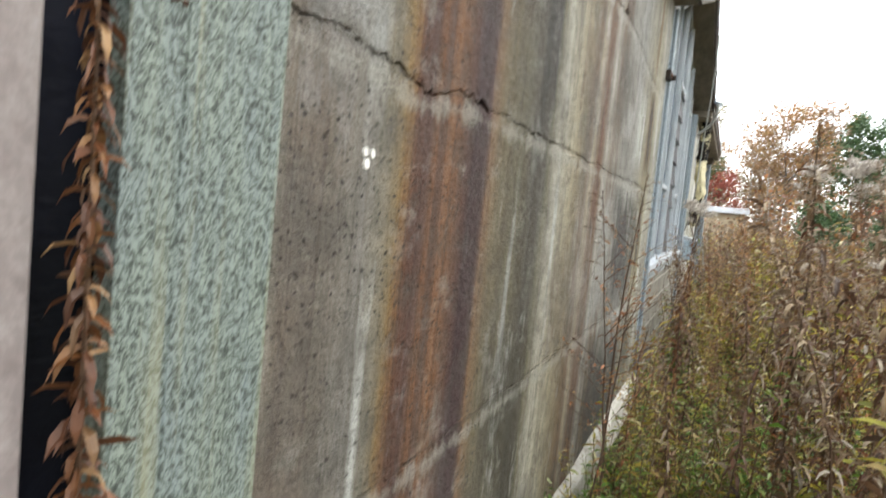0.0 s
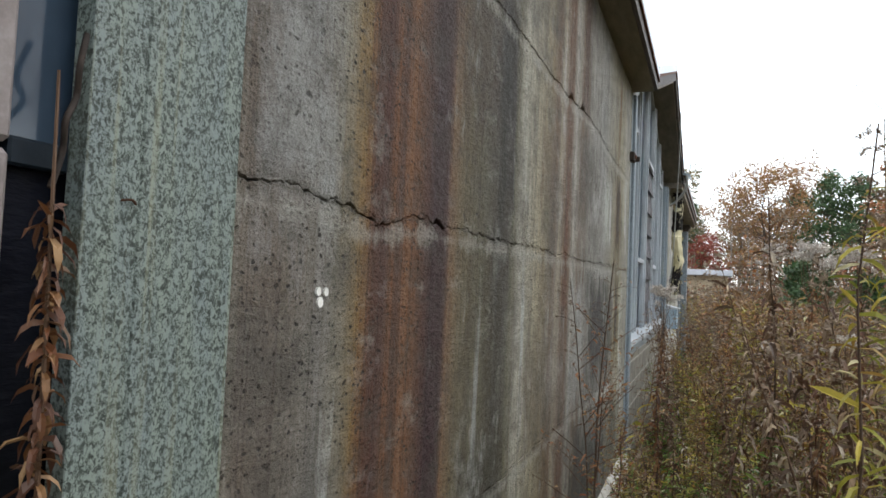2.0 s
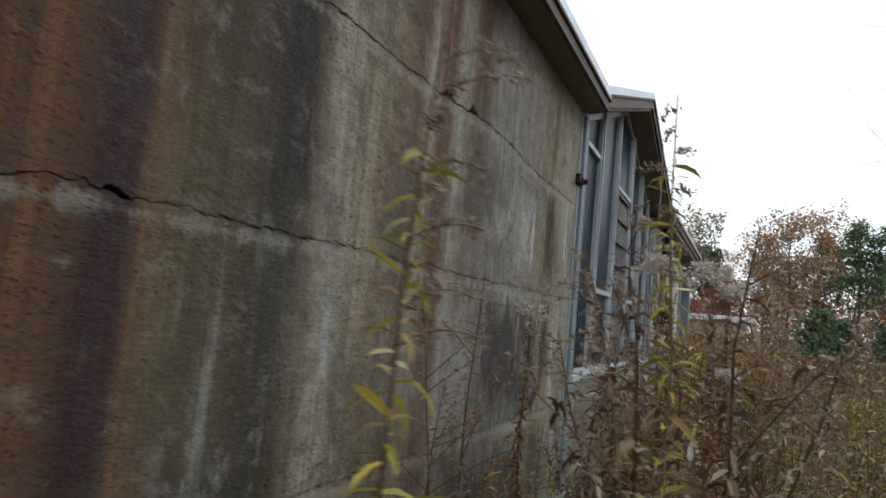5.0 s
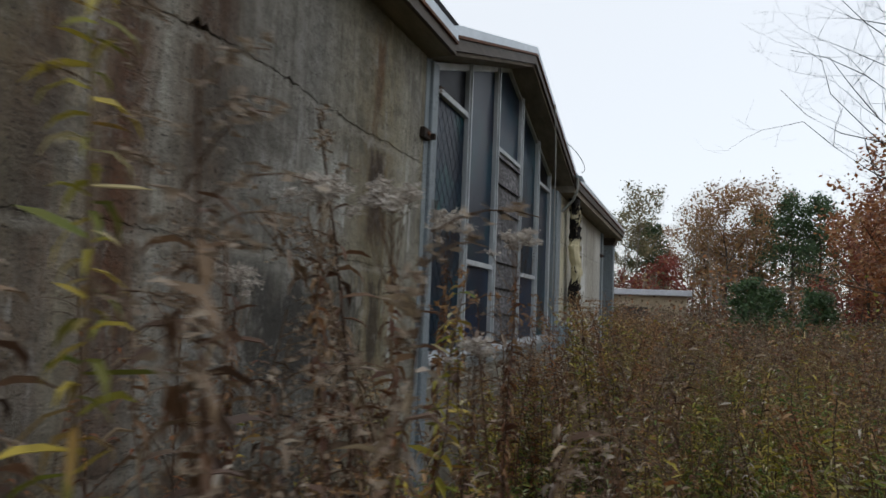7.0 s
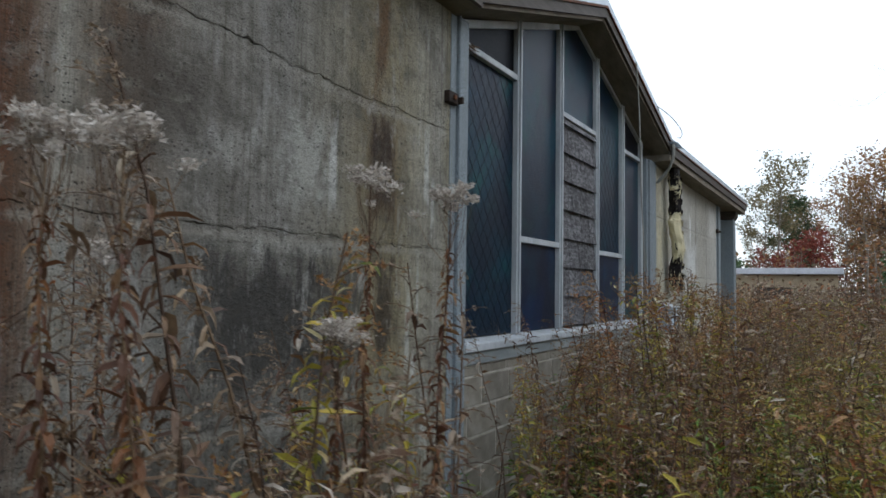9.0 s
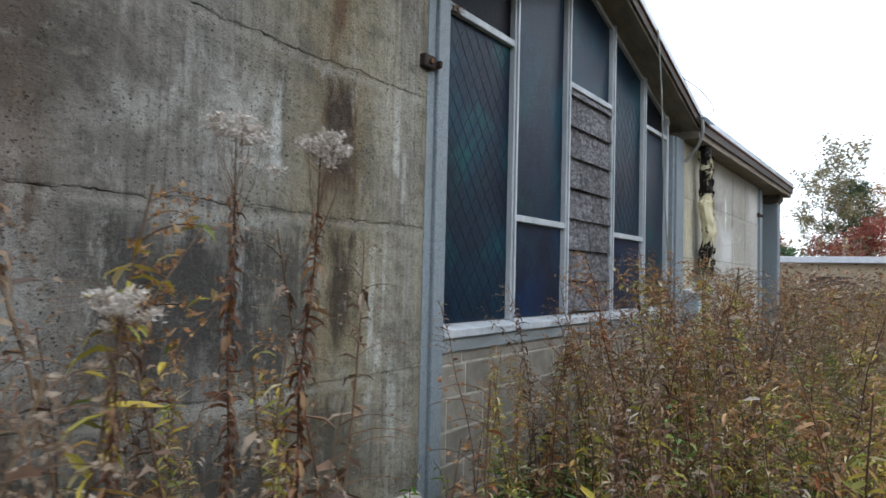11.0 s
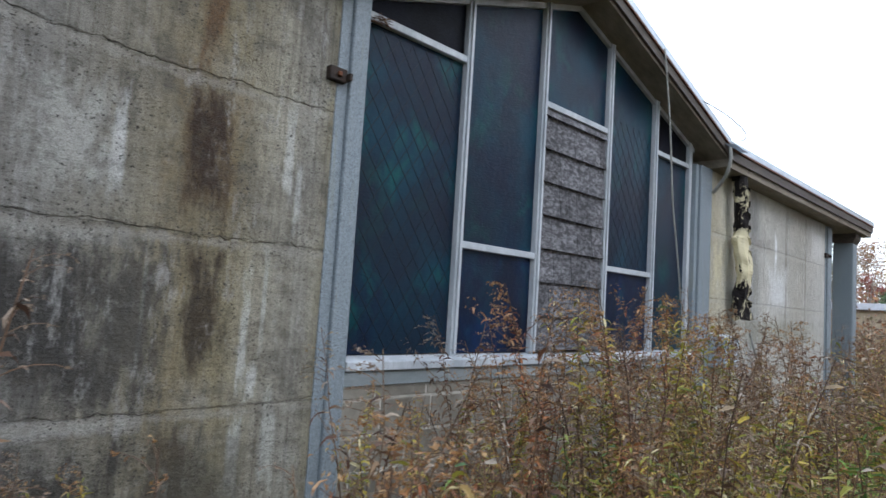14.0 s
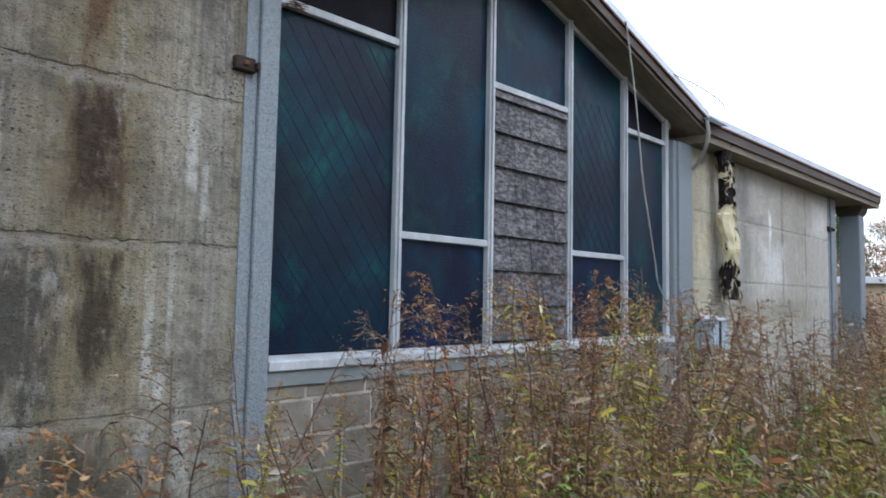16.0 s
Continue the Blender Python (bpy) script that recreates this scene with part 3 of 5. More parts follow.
# ---- walls ----


def joint_z(k, y, dip):
    if k == 0:
        return -0.3
    by, bw, bh = BENDS[k - 1]
    return JOINTS[k - 1] + dip * bh * math.exp(-((y - by) / bw) ** 2) + 0.010 * noise.noise((y * 2.3, k * 7.7, 0)) + 0.016 * noise.noise((y * 6.0, k * 3.3, 4)) + 0.011 * noise.noise((y * 27.0, k * 5.1, 8)) + 0.007 * noise.noise((y * 70.0, k * 2.1, 5)) + 0.004 * noise.noise((y * 170.0, k * 1.7, 6))


def concrete_bay(name, label, y0, y1, mat, dip=0.0, seams=(), top=3.4, chips=()):
    """A cast wall: a backing and, in front of it, lifts with ragged joints between them."""
    wall = tagged(attach(name, None), label, "wall", kind="structure")
    part("backing", box_bm((-0.3, y0, -0.3), (-0.035, y1, top), 0), mat, wall)
    cuts = [y0, *seams, y1]
    for k in range(4):
        for a, b in zip(cuts, cuts[1:]):
            a2, b2 = a + (0.004 if a != y0 else 0), b - (0.004 if b != y1 else 0)
            m = max(8, int((b2 - a2) / 0.007))
            V, F = [], []
            for i in range(m + 1):
                y = a2 + (b2 - a2) * i / m
                zl = joint_z(k, y, dip) + (0.0003 + 0.006 * max(0, noise.noise((y * 11, k, 1)) + 0.1) if k else 0)
                zl += sum(d * math.exp(-((y - cy) / w) ** 2) * (1 + noise.noise((y * 40, cy, 2))) for ck, cy, w, d in chips if ck == k)
                zh = joint_z(k + 1, y, dip) - (0.0006 + 0.009 * max(0, noise.noise((y * 13, k, 9)) - 0.1)) if k < 3 else top
                out = 0.006 * noise.noise((y * 0.7, k * 2.0, 3))
                ch = 0.002 + 0.022 * max(0, noise.noise((y * 9, k, 5)) - 0.1)
                V += [(-0.036, y, zl), (-0.004 + out * 0.3, y, zl), (out * 0.3, y, zl + ch), (out * 0.3, y, zh - ch), (-0.004 + out * 0.3, y, zh), (-0.036, y, zh)]
            for i in range(m):
                for j in range(5):
                    p = i * 6 + j
                    F.append((p, p + 6, p + 7, p + 1))
            F.append(tuple(range(6))[::-1])
            F.append(tuple(m * 6 + j for j in range(6)))
            attach("concrete_lift", mesh_of("concrete_lift", V, F, mat), wall)
    return wall


wall_east = concrete_bay("wall_1", "board-formed concrete wall with rust and run-down stains", 0.055, 5.152, MAT_WALL, 1.0, chips=((3, 2.54, 0.05, 0.035), (3, 2.84, 0.06, 0.03), (3, 3.46, 0.05, 0.012), (2, 0.50, 0.08, 0.006), (2, 0.88, 0.04, 0.012)))
wall_far = concrete_bay("wall_2", "pale cream concrete wall with grey patches", 10.495, 15.46, MAT_WALL_PALE, 0.0, (12.4, 14.2), 3.31)
footing = bmesh.new()
cols = []
for i in range(86):
    y = 0.06 + 5.08 * i / 85
    zt = 0.27 + 0.03 * noise.noise((y * 1.7, 3, 1)) + 0.012 * noise.noise((y * 9, 2, 7))
    xo = 0.055 + 0.012 * noise.noise((y * 3, 5, 2))
    cols.append([footing.verts.new(p) for p in ((0.004, y, -0.3), (xo, y, -0.3), (xo, y, zt - 0.03), (xo - 0.02, y, zt), (0.004, y, zt + 0.012))])
for p, q in zip(cols, cols[1:]):
    for j in range(4):
        footing.faces.new((p[j], q[j], q[j + 1], p[j + 1]))
footing.faces.new(cols[0])
footing.faces.new(cols[-1][::-1])
tagged(part("footing", footing, MAT_MORTAR), "pale uneven concrete footing along the foot of the wall", "footing", kind="structure")
# plain walls that close the building
for nm, lo, hi in (("wall_3", (-0.4, -9.0, -0.3), (-0.16, -2.0, 3.3)), ("wall_4", (-12.0, -9.2, -0.3), (-0.4, -9.0, 3.3)), ("wall_5", (-12.2, -9.2, -0.3), (-12.0, 15.9, 3.3)), ("wall_6", (-12.0, 15.6, -0.3), (-0.3, 15.85, 3.3))):
    tagged(part(nm, box_bm(lo, hi, 0), MAT_WALL_PALE), "plain concrete wall closing the building", "wall", kind="structure")


def post(y0, y1, label, top=3.39, flange=0.004, back=0.12, root=-0.10, worn=0.006, mat=MAT_POST):
    p = thing("post", label, "post", (0, y0, 0), "speckled wall posts")
    w = y1 - y0
    prof = [(-back, y0), (-back, y1), (0.03, y1), (0.03, y0)]
    part("shaft", prism_bm(prof, "z", -0.3, top, worn), mat, p)
    if flange:
        part("flange", box_bm((root, y0 - 0.075, -0.3), (flange, y0 - 0.0006, top), worn * 0.6), mat, p)
    return p


post(-0.118, 0.052, "speckled grey-green aggregate post at the wall end", flange=0.0295, back=0.0, root=0.0, worn=0.002, mat=MAT_POST_GREEN)
post(5.23, 5.347, "speckled grey aggregate post beside the stained-glass window")
post(10.17, 10.49, "grey speckled post between window and pale wall", 3.3)
post(15.545, 15.80, "grey speckled post at the end of the pale wall", 3.3)


def wall_bracket(y, z, w=0.12):
    b = thing("wall_bracket", "rusty black iron bracket fixed to the wall", "bracket", (0, y, z), "iron wall brackets")
    plate = part("plate", box_bm((-0.005, y - w / 2, z - 0.04), (0.04, y + w / 2, z + 0.04), 0.006), MAT_BLACK, b)
    part("bolt", box_bm((0.04, y - 0.015, z - 0.015), (0.055, y + 0.015, z + 0.015), 0.005), MAT_RUST, plate)
    part("hook", box_bm((0.0, y + w / 2 - 0.01, z - 0.03), (0.075, y + w / 2 + 0.012, z + 0.015), 0.005), MAT_BLACK, b)


wall_bracket(5.14, 2.815)
wall_bracket(15.50, 2.79, 0.16)

# ---- stained-glass window ----
MULLIONS = [5.347, 6.315, 7.232, 8.272, 9.203, 10.04]
SILL, LOW, HIGH = 1.235, 1.975, 3.255
FX0, FX1 = -0.11, -0.055


def gable(y):
    return 3.40 + 0.825 * (1 - abs(y - 7.72) / (2.52 if y < 7.72 else 2.72))


window = thing("window_1", "tall gabled stained-glass window with pale painted frame", "window", (0, 7.75, SILL), kind="structure")
for i, y in enumerate(MULLIONS):
    a, b = (y - 0.03, y + 0.03) if 0 < i < 5 else ((y + 0.001, y + 0.018) if i == 0 else (y - 0.02, y + 0.05))
    poly = [(a, SILL - 0.02), (b, SILL - 0.02), (b, gable(b) + 0.02), (a, gable(a) + 0.02)]
    part("mullion", prism_bm(poly, "x", FX0, FX1 + 0.012, 0.004), MAT_FRAME, window)
    if 0 < i < 5:
        part("glazing_bead", prism_bm([(y - 0.013, SILL), (y + 0.013, SILL), (y + 0.013, gable(y)), (y - 0.013, gable(y))], "x", FX1 + 0.012, FX1 + 0.03, 0.003), MAT_FRAME, window)


def rail(c, z, h=0.05):
    part("transom", box_bm((FX0, MULLIONS[c] + 0.03, z - h / 2), (FX1 + 0.008, MULLIONS[c + 1] - 0.03, z + h / 2), 0.004), MAT_FRAME, window)


DROP = {0: 0.03, 1: 0.01, 2: -0.02, 3: 0.005, 4: 0.0}
TRANSOMS = {0: [HIGH], 1: [LOW], 2: [HIGH], 3: [LOW], 4: [HIGH]}
for c, zs in TRANSOMS.items():
    for z in zs:
        rail(c, z + DROP[c])
part("head_rail", prism_bm([(5.348, 3.37), (7.72, gable(7.72) - 0.04), (10.165, 3.44), (10.165, 3.49), (7.72, gable(7.72) + 0.02), (5.348, 3.43)], "x", FX0, FX1, 0.0), MAT_FRAME, window)


def pane(c, z0, z1, mat):
    """A pane; z1 None: up to the gable."""
    a, b = MULLIONS[c] + 0.02, MULLIONS[c + 1] - 0.02
    if z1 is None:
        poly = [(a, z0), (b, z0), (b, gable(b))] + ([(7.72, gable(7.72))] if a < 7.72 < b else []) + [(a, gable(a))]
    else:
        poly = [(a, z0), (b, z0), (b, z1), (a, z1)]
    return part("pane", prism_bm(poly, "x", -0.094, -0.088), mat, window)


def lattice(parent, c, z0, z1, step=0.122):
    """Diamond leading: thin strips both ways, cut to the pane."""
    a, b = MULLIONS[c] + 0.03, MULLIONS[c + 1] - 0.03
    V, F = [], []
    slope = 1.4
    for sgn in (1, -1):
        k = -40
        while k < 80:
            # line z = z0 + sgn * slope * (y - a) + k * step * slope
            off = k * step * slope
            za, zb = z0 + off, z0 + sgn * slope * (b - a) + off
            lo, hi = sorted((za, zb))
            if hi > z0 and lo < z1:
                def at(z):
                    return a + (z - z0 - off) / (sgn * slope)
                ya, yb = (a, b)
                if za < z0: ya = at(z0)
                if za > z1: ya = at(z1)
                if zb < z0: yb = at(z0)
                if zb > z1: yb = at(z1)
                if yb - ya > 0.02:
                    zz = lambda y: z0 + sgn * slope * (y - a) + off
                    w = 0.0045
                    n0 = len(V)
                    for x in (-0.0885, -0.0865 if sgn > 0 else -0.0862):
                        V += [(x, ya, zz(ya) - w), (x, yb, zz(yb) - w), (x, yb, zz(yb) + w), (x, ya, zz(ya) + w)]
                    F += [(n0 + 4, n0 + 5, n0 + 6, n0 + 7), (n0, n0 + 1, n0 + 5, n0 + 4), (n0 + 3, n0 + 7, n0 + 6, n0 + 2)]
            k += 1
    attach("lead_lattice", mesh_of("lead_lattice", V, F, MAT_LEAD), parent)


pane(0, SILL, HIGH + 0.03, MAT_GLASS)
lattice(window, 0, SILL + 0.02, HIGH)
pane(0, HIGH + 0.03, None, MAT_GLASS_DARK)
pane(1, SILL, LOW, MAT_GLASS_DEEP)
pane(1, LOW, None, MAT_GLASS)
pane(2, HIGH - 0.02, None, MAT_GLASS)
pane(3, SILL, LOW, MAT_GLASS_DEEP)
pane(3, LOW, None, MAT_GLASS)
lattice(window, 3, LOW + 0.03, 3.4)
pane(4, SILL, HIGH, MAT_GLASS)
pane(4, HIGH, None, MAT_GLASS_DARK)
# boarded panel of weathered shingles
# dark sheet added behind the boards, coloured as unlit interior
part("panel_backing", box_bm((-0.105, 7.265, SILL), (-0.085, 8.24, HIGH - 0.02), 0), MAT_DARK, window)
rng = random.Random(4)
board = thing("boarded_panel", "weathered grey overlapping wood boards with flaking paint", "boarded panel", (0, 7.78, SILL))
z = SILL + 0.025
while z < HIGH - 0.07:
    h = min(0.27, HIGH - 0.04 - z)
    y = 7.272
    while y < 8.225:
        w = rng.uniform(0.12, 0.30)
        if 8.230 - y - w < 0.09:
            w = 8.230 - y
        bm = box_bm((-0.082, y + 0.001, z - 0.012), (-0.066, y + w - 0.001, z + h), 0.002)
        tilt = rng.uniform(0.026, 0.034)
        for v in bm.verts:
            v.co.x += tilt * (1 - (v.co.z - z) / h) - 0.006 + rng.uniform(-0.001, 0.001)
        part("shingle", bm, MAT_SHINGLE, board)
        y += w
    z += h
# sill
sill = thing("window_sill", "pale sill over grey metal flashing", "sill", (0, 7.75, 1.05), kind="structure")
part("sill_board", prism_bm([(-0.12, 1.23), (0.035, 1.205), (0.035, 1.150), (-0.12, 1.150)], "y", 5.35, 10.09, 0.005), MAT_FRAME, sill)
part("flashing", box_bm((-0.12, 5.35, 1.06), (0.012, 10.09, 1.148), 0.004), MAT_SILL, sill)
tagged(part("wall_7", box_bm((-0.28, 5.349, -0.3), (-0.010, 10.092, 1.055), 0), MAT_MORTAR), "mortar joints of the block wall below the window", "wall", kind="structure")
block_wall = bpy.data.objects["wall_7"]
# dark sheet added in place of the unlit room behind the glass
tagged(part("wall_8", box_bm((-0.34, 5.2, -0.3), (-0.30, 10.4, 4.3), 0), MAT_DARK), "added dark sheet in place of the unlit room behind the stained glass", "wall", kind="structure")

# ---- roof ----
OUT = 0.21


def roof_band(name, label, pts, out0, out1, low, high, back=-12.4):
    """A roof slab along points (y, underside z), with fascia, drip edge and metal coping as parts."""
    r = tagged(attach(name, None), label, "roof", kind="structure")

    def strip(nm, mat, x_of, xb_of, zl, zh):
        V, F = [], []
        for i, (y, z) in enumerate(pts):
            f = i / (len(pts) - 1)
            xo, xb = x_of(f), xb_of(f)
            V += [(xb, y, z + zl), (xo, y, z + zl), (xo, y, z + zh), (xb, y, z + zh)]
        for i in range(len(pts) - 1):
            for j in range(4):
                p, q = i * 4 + j, i * 4 + (j + 1) % 4
                F.append((p, q, q + 4, p + 4))
        F += [(3, 2, 1, 0), tuple(4 * (len(pts) - 1) + j for j in range(4))]
        attach(nm, mesh_of(nm, V, F, mat), r)
    ov = lambda f: out0 + (out1 - out0) * f
    strip("soffit", MAT_SOFFIT, lambda f: ov(f) - 0.03, lambda f: back, 0.0, low + 0.02)
    strip("fascia", MAT_FASCIA, ov, lambda f: ov(f) - 0.028, low, high)
    strip("drip_edge", MAT_RUST, lambda f: ov(f) + 0.016, lambda f: ov(f) - 0.02, high + 0.002, high + 0.025)
    strip("coping", MAT_METAL, lambda f: ov(f) + 0.012, lambda f: ov(f) - 0.16, high + 0.027, high + 0.10)
    strip("decking", MAT_ROOFTOP, lambda f: ov(f) - 0.165, lambda f: back, low + 0.022, high + 0.06)
    return r


roof_band("roof_1", "flat roof edge with brown fascia and metal coping", [(-9.3, 3.402), (-3, 3.402), (5.2, 3.402)], OUT, OUT, 0.0, 0.075)
roof_band("roof_2", "gabled roof over the stained-glass window", [(5.2, 3.405), (7.72, 4.225), (10.44, 3.405)], OUT, OUT + 0.03, 0.03, 0.12)
roof_band("roof_3", "flat roof edge over the pale wall ending in a porch", [(10.44, 3.312), (17.45, 3.312)], OUT + 0.04, OUT + 0.12, 0.08, 0.185)
# porch column
PX0, PX1 = -0.18, 0.15
col = thing("porch_column", "dark grey porch column with a flared cap", "column", (PX0, 16.9, 0))
part("shaft", box_bm((PX0, 16.75, -0.3), (PX1, 17.05, 3.14), 0.015), MAT_POST, col)
part("capital", prism_bm([(PX0, 3.14), (PX1, 3.14), (PX1 + 0.05, 3.22), (PX1 + 0.05, 3.31), (PX0 - 0.05, 3.31), (PX0 - 0.05, 3.22)], "y", 16.69, 17.11, 0.008), MAT_FASCIA, col)

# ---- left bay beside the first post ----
# unseen dark sheet, added to stop light leaking in behind the strip
tagged(part("wall_9", box_bm((-0.34, -2.0, -0.3), (-0.16, 0.054, 3.4), 0), MAT_DARK), "added dark sheet blocking light behind the narrow glazed strip", "wall", kind="structure")
left = thing("window_2", "narrow dark glazed strip beside a pinkish panel", "window", (0, -0.2, 0), kind="structure")
part("panel", box_bm((-0.16, -2.0, -0.3), (0.012, -0.262, 1.795), 0.006), MAT_PANEL, left)
part("panel", box_bm((-0.16, -2.0, 1.801), (0.012, -0.262, 3.4), 0.006), MAT_PANEL, left)
part("pane", box_bm((-0.02, -0.261, 1.81), (-0.012, 0.054, 3.4), 0), MAT_GLASS_SKY, left)
part("pane", box_bm((-0.02, -0.261, -0.3), (-0.012, 0.054, 1.78), 0), MAT_GLASS_DARK, left)
part("transom", box_bm((-0.022, -0.261, 1.78), (0.006, -0.194, 1.81), 0.003), MAT_LEAD, left)

# ---- damage and clutter on the wall ----
def torn_strip():
    """Torn roofing felt and peeling trim that hangs down the wall from the roof valley."""
    t = thing("torn_downspout", "torn black tar strip with peeling cream paint hanging on the wall", "downspout", (0.1, 11.2, 1.6))
    V, F = [], []
    m, k = 60, 10
    for i in range(m + 1):
        f = i / m
        z = 3.42 - 1.82 * f
        half = 0.11 + 0.05 * noise.noise((z * 2.2, 0, 2)) + (0.05 if f > 0.45 else 0)
        cy = 11.05 + 0.20 * f + 0.03 * noise.noise((z * 3, 1, 0))
        cx = 0.14 + 0.05 * noise.noise((z * 2.5, 4, 0))
        for j in range(k):
            a = 2 * math.pi * j / k
            rag = 1 + 0.35 * noise.noise((math.cos(a) * 2, math.sin(a) * 2, z * 9))
            V.append((max(0.012, cx + 0.085 * math.cos(a) * rag), cy + half * math.sin(a) * rag, z + (0.05 * noise.noise((a, 3, 1)) if i in (0, m) else 0)))
    for i in range(m):
        for j in range(k):
            q = (j + 1) % k
            F.append((i * k + j, i * k + q, (i + 1) * k + q, (i + 1) * k + j))
    F += [tuple(range(k)), tuple(m * k + j for j in range(k))[::-1]]
    attach("strip", mesh_of("strip", V, F, MAT_PEEL), t)
    for q in range(10):
        zz = 3.2 - 0.15 * q
        yy = 11.05 + 0.2 * (3.42 - zz) / 1.82
        pts = [(0.2, yy - 0.05, zz), (0.245, yy + 0.02, zz - 0.03), (0.22, yy + 0.09, zz - 0.09), (0.17, yy + 0.07, zz - 0.13)]
        bm = bmesh.new()
        vs = [bm.verts.new(p) for p in pts] + [bm.verts.new((p[0] - 0.012, p[1], p[2])) for p in pts]
        for f4 in ((0, 1, 2, 3), (7, 6, 5, 4), (0, 4, 5, 1), (1, 5, 6, 2), (2, 6, 7, 3), (3, 7, 4, 0)):
            bm.faces.new([vs[w] for w in f4])
        part("paint_flake", bm, MAT_PEEL, t)


torn_strip()
nest = bmesh.new()
nr = random.Random(2)
for _ in range(26):
    a, b = Vector((-0.045 + nr.uniform(-0.02, 0.03), 5.47 + nr.gauss(0, 0.035), 3.245 + abs(nr.gauss(0, 0.02)))), Vector((nr.gauss(0, 0.02), nr.gauss(0, 0.05), nr.gauss(0, 0.012)))
    TV_, TF_ = tube([a - b, a, a + b], [0.002, 0.003, 0.0015], 4)
    vs = [nest.verts.new(p) for p in TV_]
    for q in TF_:
        nest.faces.new([vs[i] for i in q])
tagged(part("nest_remains", nest, MAT_STEM), "small brown remains of a nest on the window transom", "nest")
flash = bmesh.new()
rows_ = [[flash.verts.new((0.02 + 0.11 * i + 0.02 * noise.noise((i, j, 3)), 10.28 + 0.11 * j, 3.545 + 0.05 * noise.noise((i * 1.3, j * 1.7, 0)) - 0.03 * (i == 3))) for i in range(4)] for j in range(5)]
for j in range(4):
    for i in range(3):
        flash.faces.new((rows_[j][i], rows_[j][i + 1], rows_[j + 1][i + 1], rows_[j + 1][i]))
bmesh.ops.solidify(flash, geom=flash.faces[:], thickness=0.006)
tagged(part("bent_flashing", flash, MAT_METAL), "crumpled pale metal flashing at the roof valley", "flashing")
tagged(cable("drain_hose", [(0.3, 10.27, 3.49), (0.3, 10.29, 3.34), (0.24, 10.34, 3.2), (0.14, 10.41, 3.1), (0.05, 10.46, 3.03)], 0.022, MAT_CABLE), "bent pale drain hose at the roof valley", "hose")
tagged(cable("hanging_cable", [(0.25, 8.70, 4.10), (0.25, 8.75, 3.92), (0.24, 8.88, 3.46), (0.22, 8.99, 3.06), (0.2, 9.09, 2.7), (0.18, 9.25, 2.29), (0.15, 9.42, 1.92), (0.12, 9.54, 1.73), (0.06, 9.88, 1.51)], 0.009, MAT_CABLE), "loose pale cable hanging from the roof edge", "cable")
tagged(cable("roof_wire", [(0.24, 9.61, 3.85), (0.28, 9.83, 3.83), (0.32, 10.13, 3.8), (0.34, 10.5, 3.75), (0.34, 10.63, 3.7), (0.33, 10.6, 3.64), (0.32, 10.45, 3.61)], 0.005, MAT_BLACK), "bent black wire sticking up from the roof", "wire")
ub = thing("utility_box", "pale blue weathered utility box with a lid on the wall", "box", (0.1, 10.78, 1.0))
part("body", box_bm((0.004, 10.56, 1.04), (0.20, 10.98, 1.36), 0.012), MAT_BOX, ub)
lid = part("lid", prism_bm([(0.0, 1.362), (0.225, 1.362), (0.225, 1.375), (0.0, 1.43)], "y", 10.54, 11.0, 0.004), MAT_FRAME, ub)
part("hinge", box_bm((0.2, 10.75, 1.05), (0.212, 10.79, 1.36), 0.003), MAT_BLACK, lid)
tagged(cable("leaning_pole", [(0.30, 11.02, 1.45), (0.34, 11.2, 1.1), (0.42, 11.45, 0.55), (0.46, 11.6, 0.0)], 0.015, MAT_CABLE), "thin pale pole leaning against the box", "pole")

tagged(cable("dried_tendril", [(0.03, -0.232, 1.76), (0.028, -0.22, 1.8), (0.036, -0.225, 1.83), (0.03, -0.21, 1.86), (0.037, -0.214, 1.89), (0.032, -0.204, 1.93)], 0.0035, MAT_BLACK), "dark twisted dried tendril beside the post", "tendril")
tagged(cable("bent_wire", [(0.02, -0.145, 1.758), (0.042, -0.14, 1.759), (0.04, -0.133, 1.755), (0.024, -0.125, 1.763)], 0.0014, MAT_RUST), "short bent rusty wire on the post", "wire")
spots = thing("paint_spots", "three small white paint spots on the concrete wall", "paint", (0.002, 0.33, 1.64))
MAT_SPOT = plain_material("white_paint", lin(232, 230, 224), lin(214, 212, 206), 30, 0.6)
for sy, sz, sr in ((0.318, 1.652, 0.0058), (0.343, 1.651, 0.0058), (0.325, 1.632, 0.007)):
    disc = [(sy + sr * 1.25 * math.cos(a * 0.5236) * (1 + 0.15 * noise.noise((a, sy, 0))), sz + sr * 1.4 * math.sin(a * 0.5236)) for a in range(12)]
    part("paint_spot", prism_bm(disc, "x", -0.002, 0.0045), MAT_SPOT, spots)

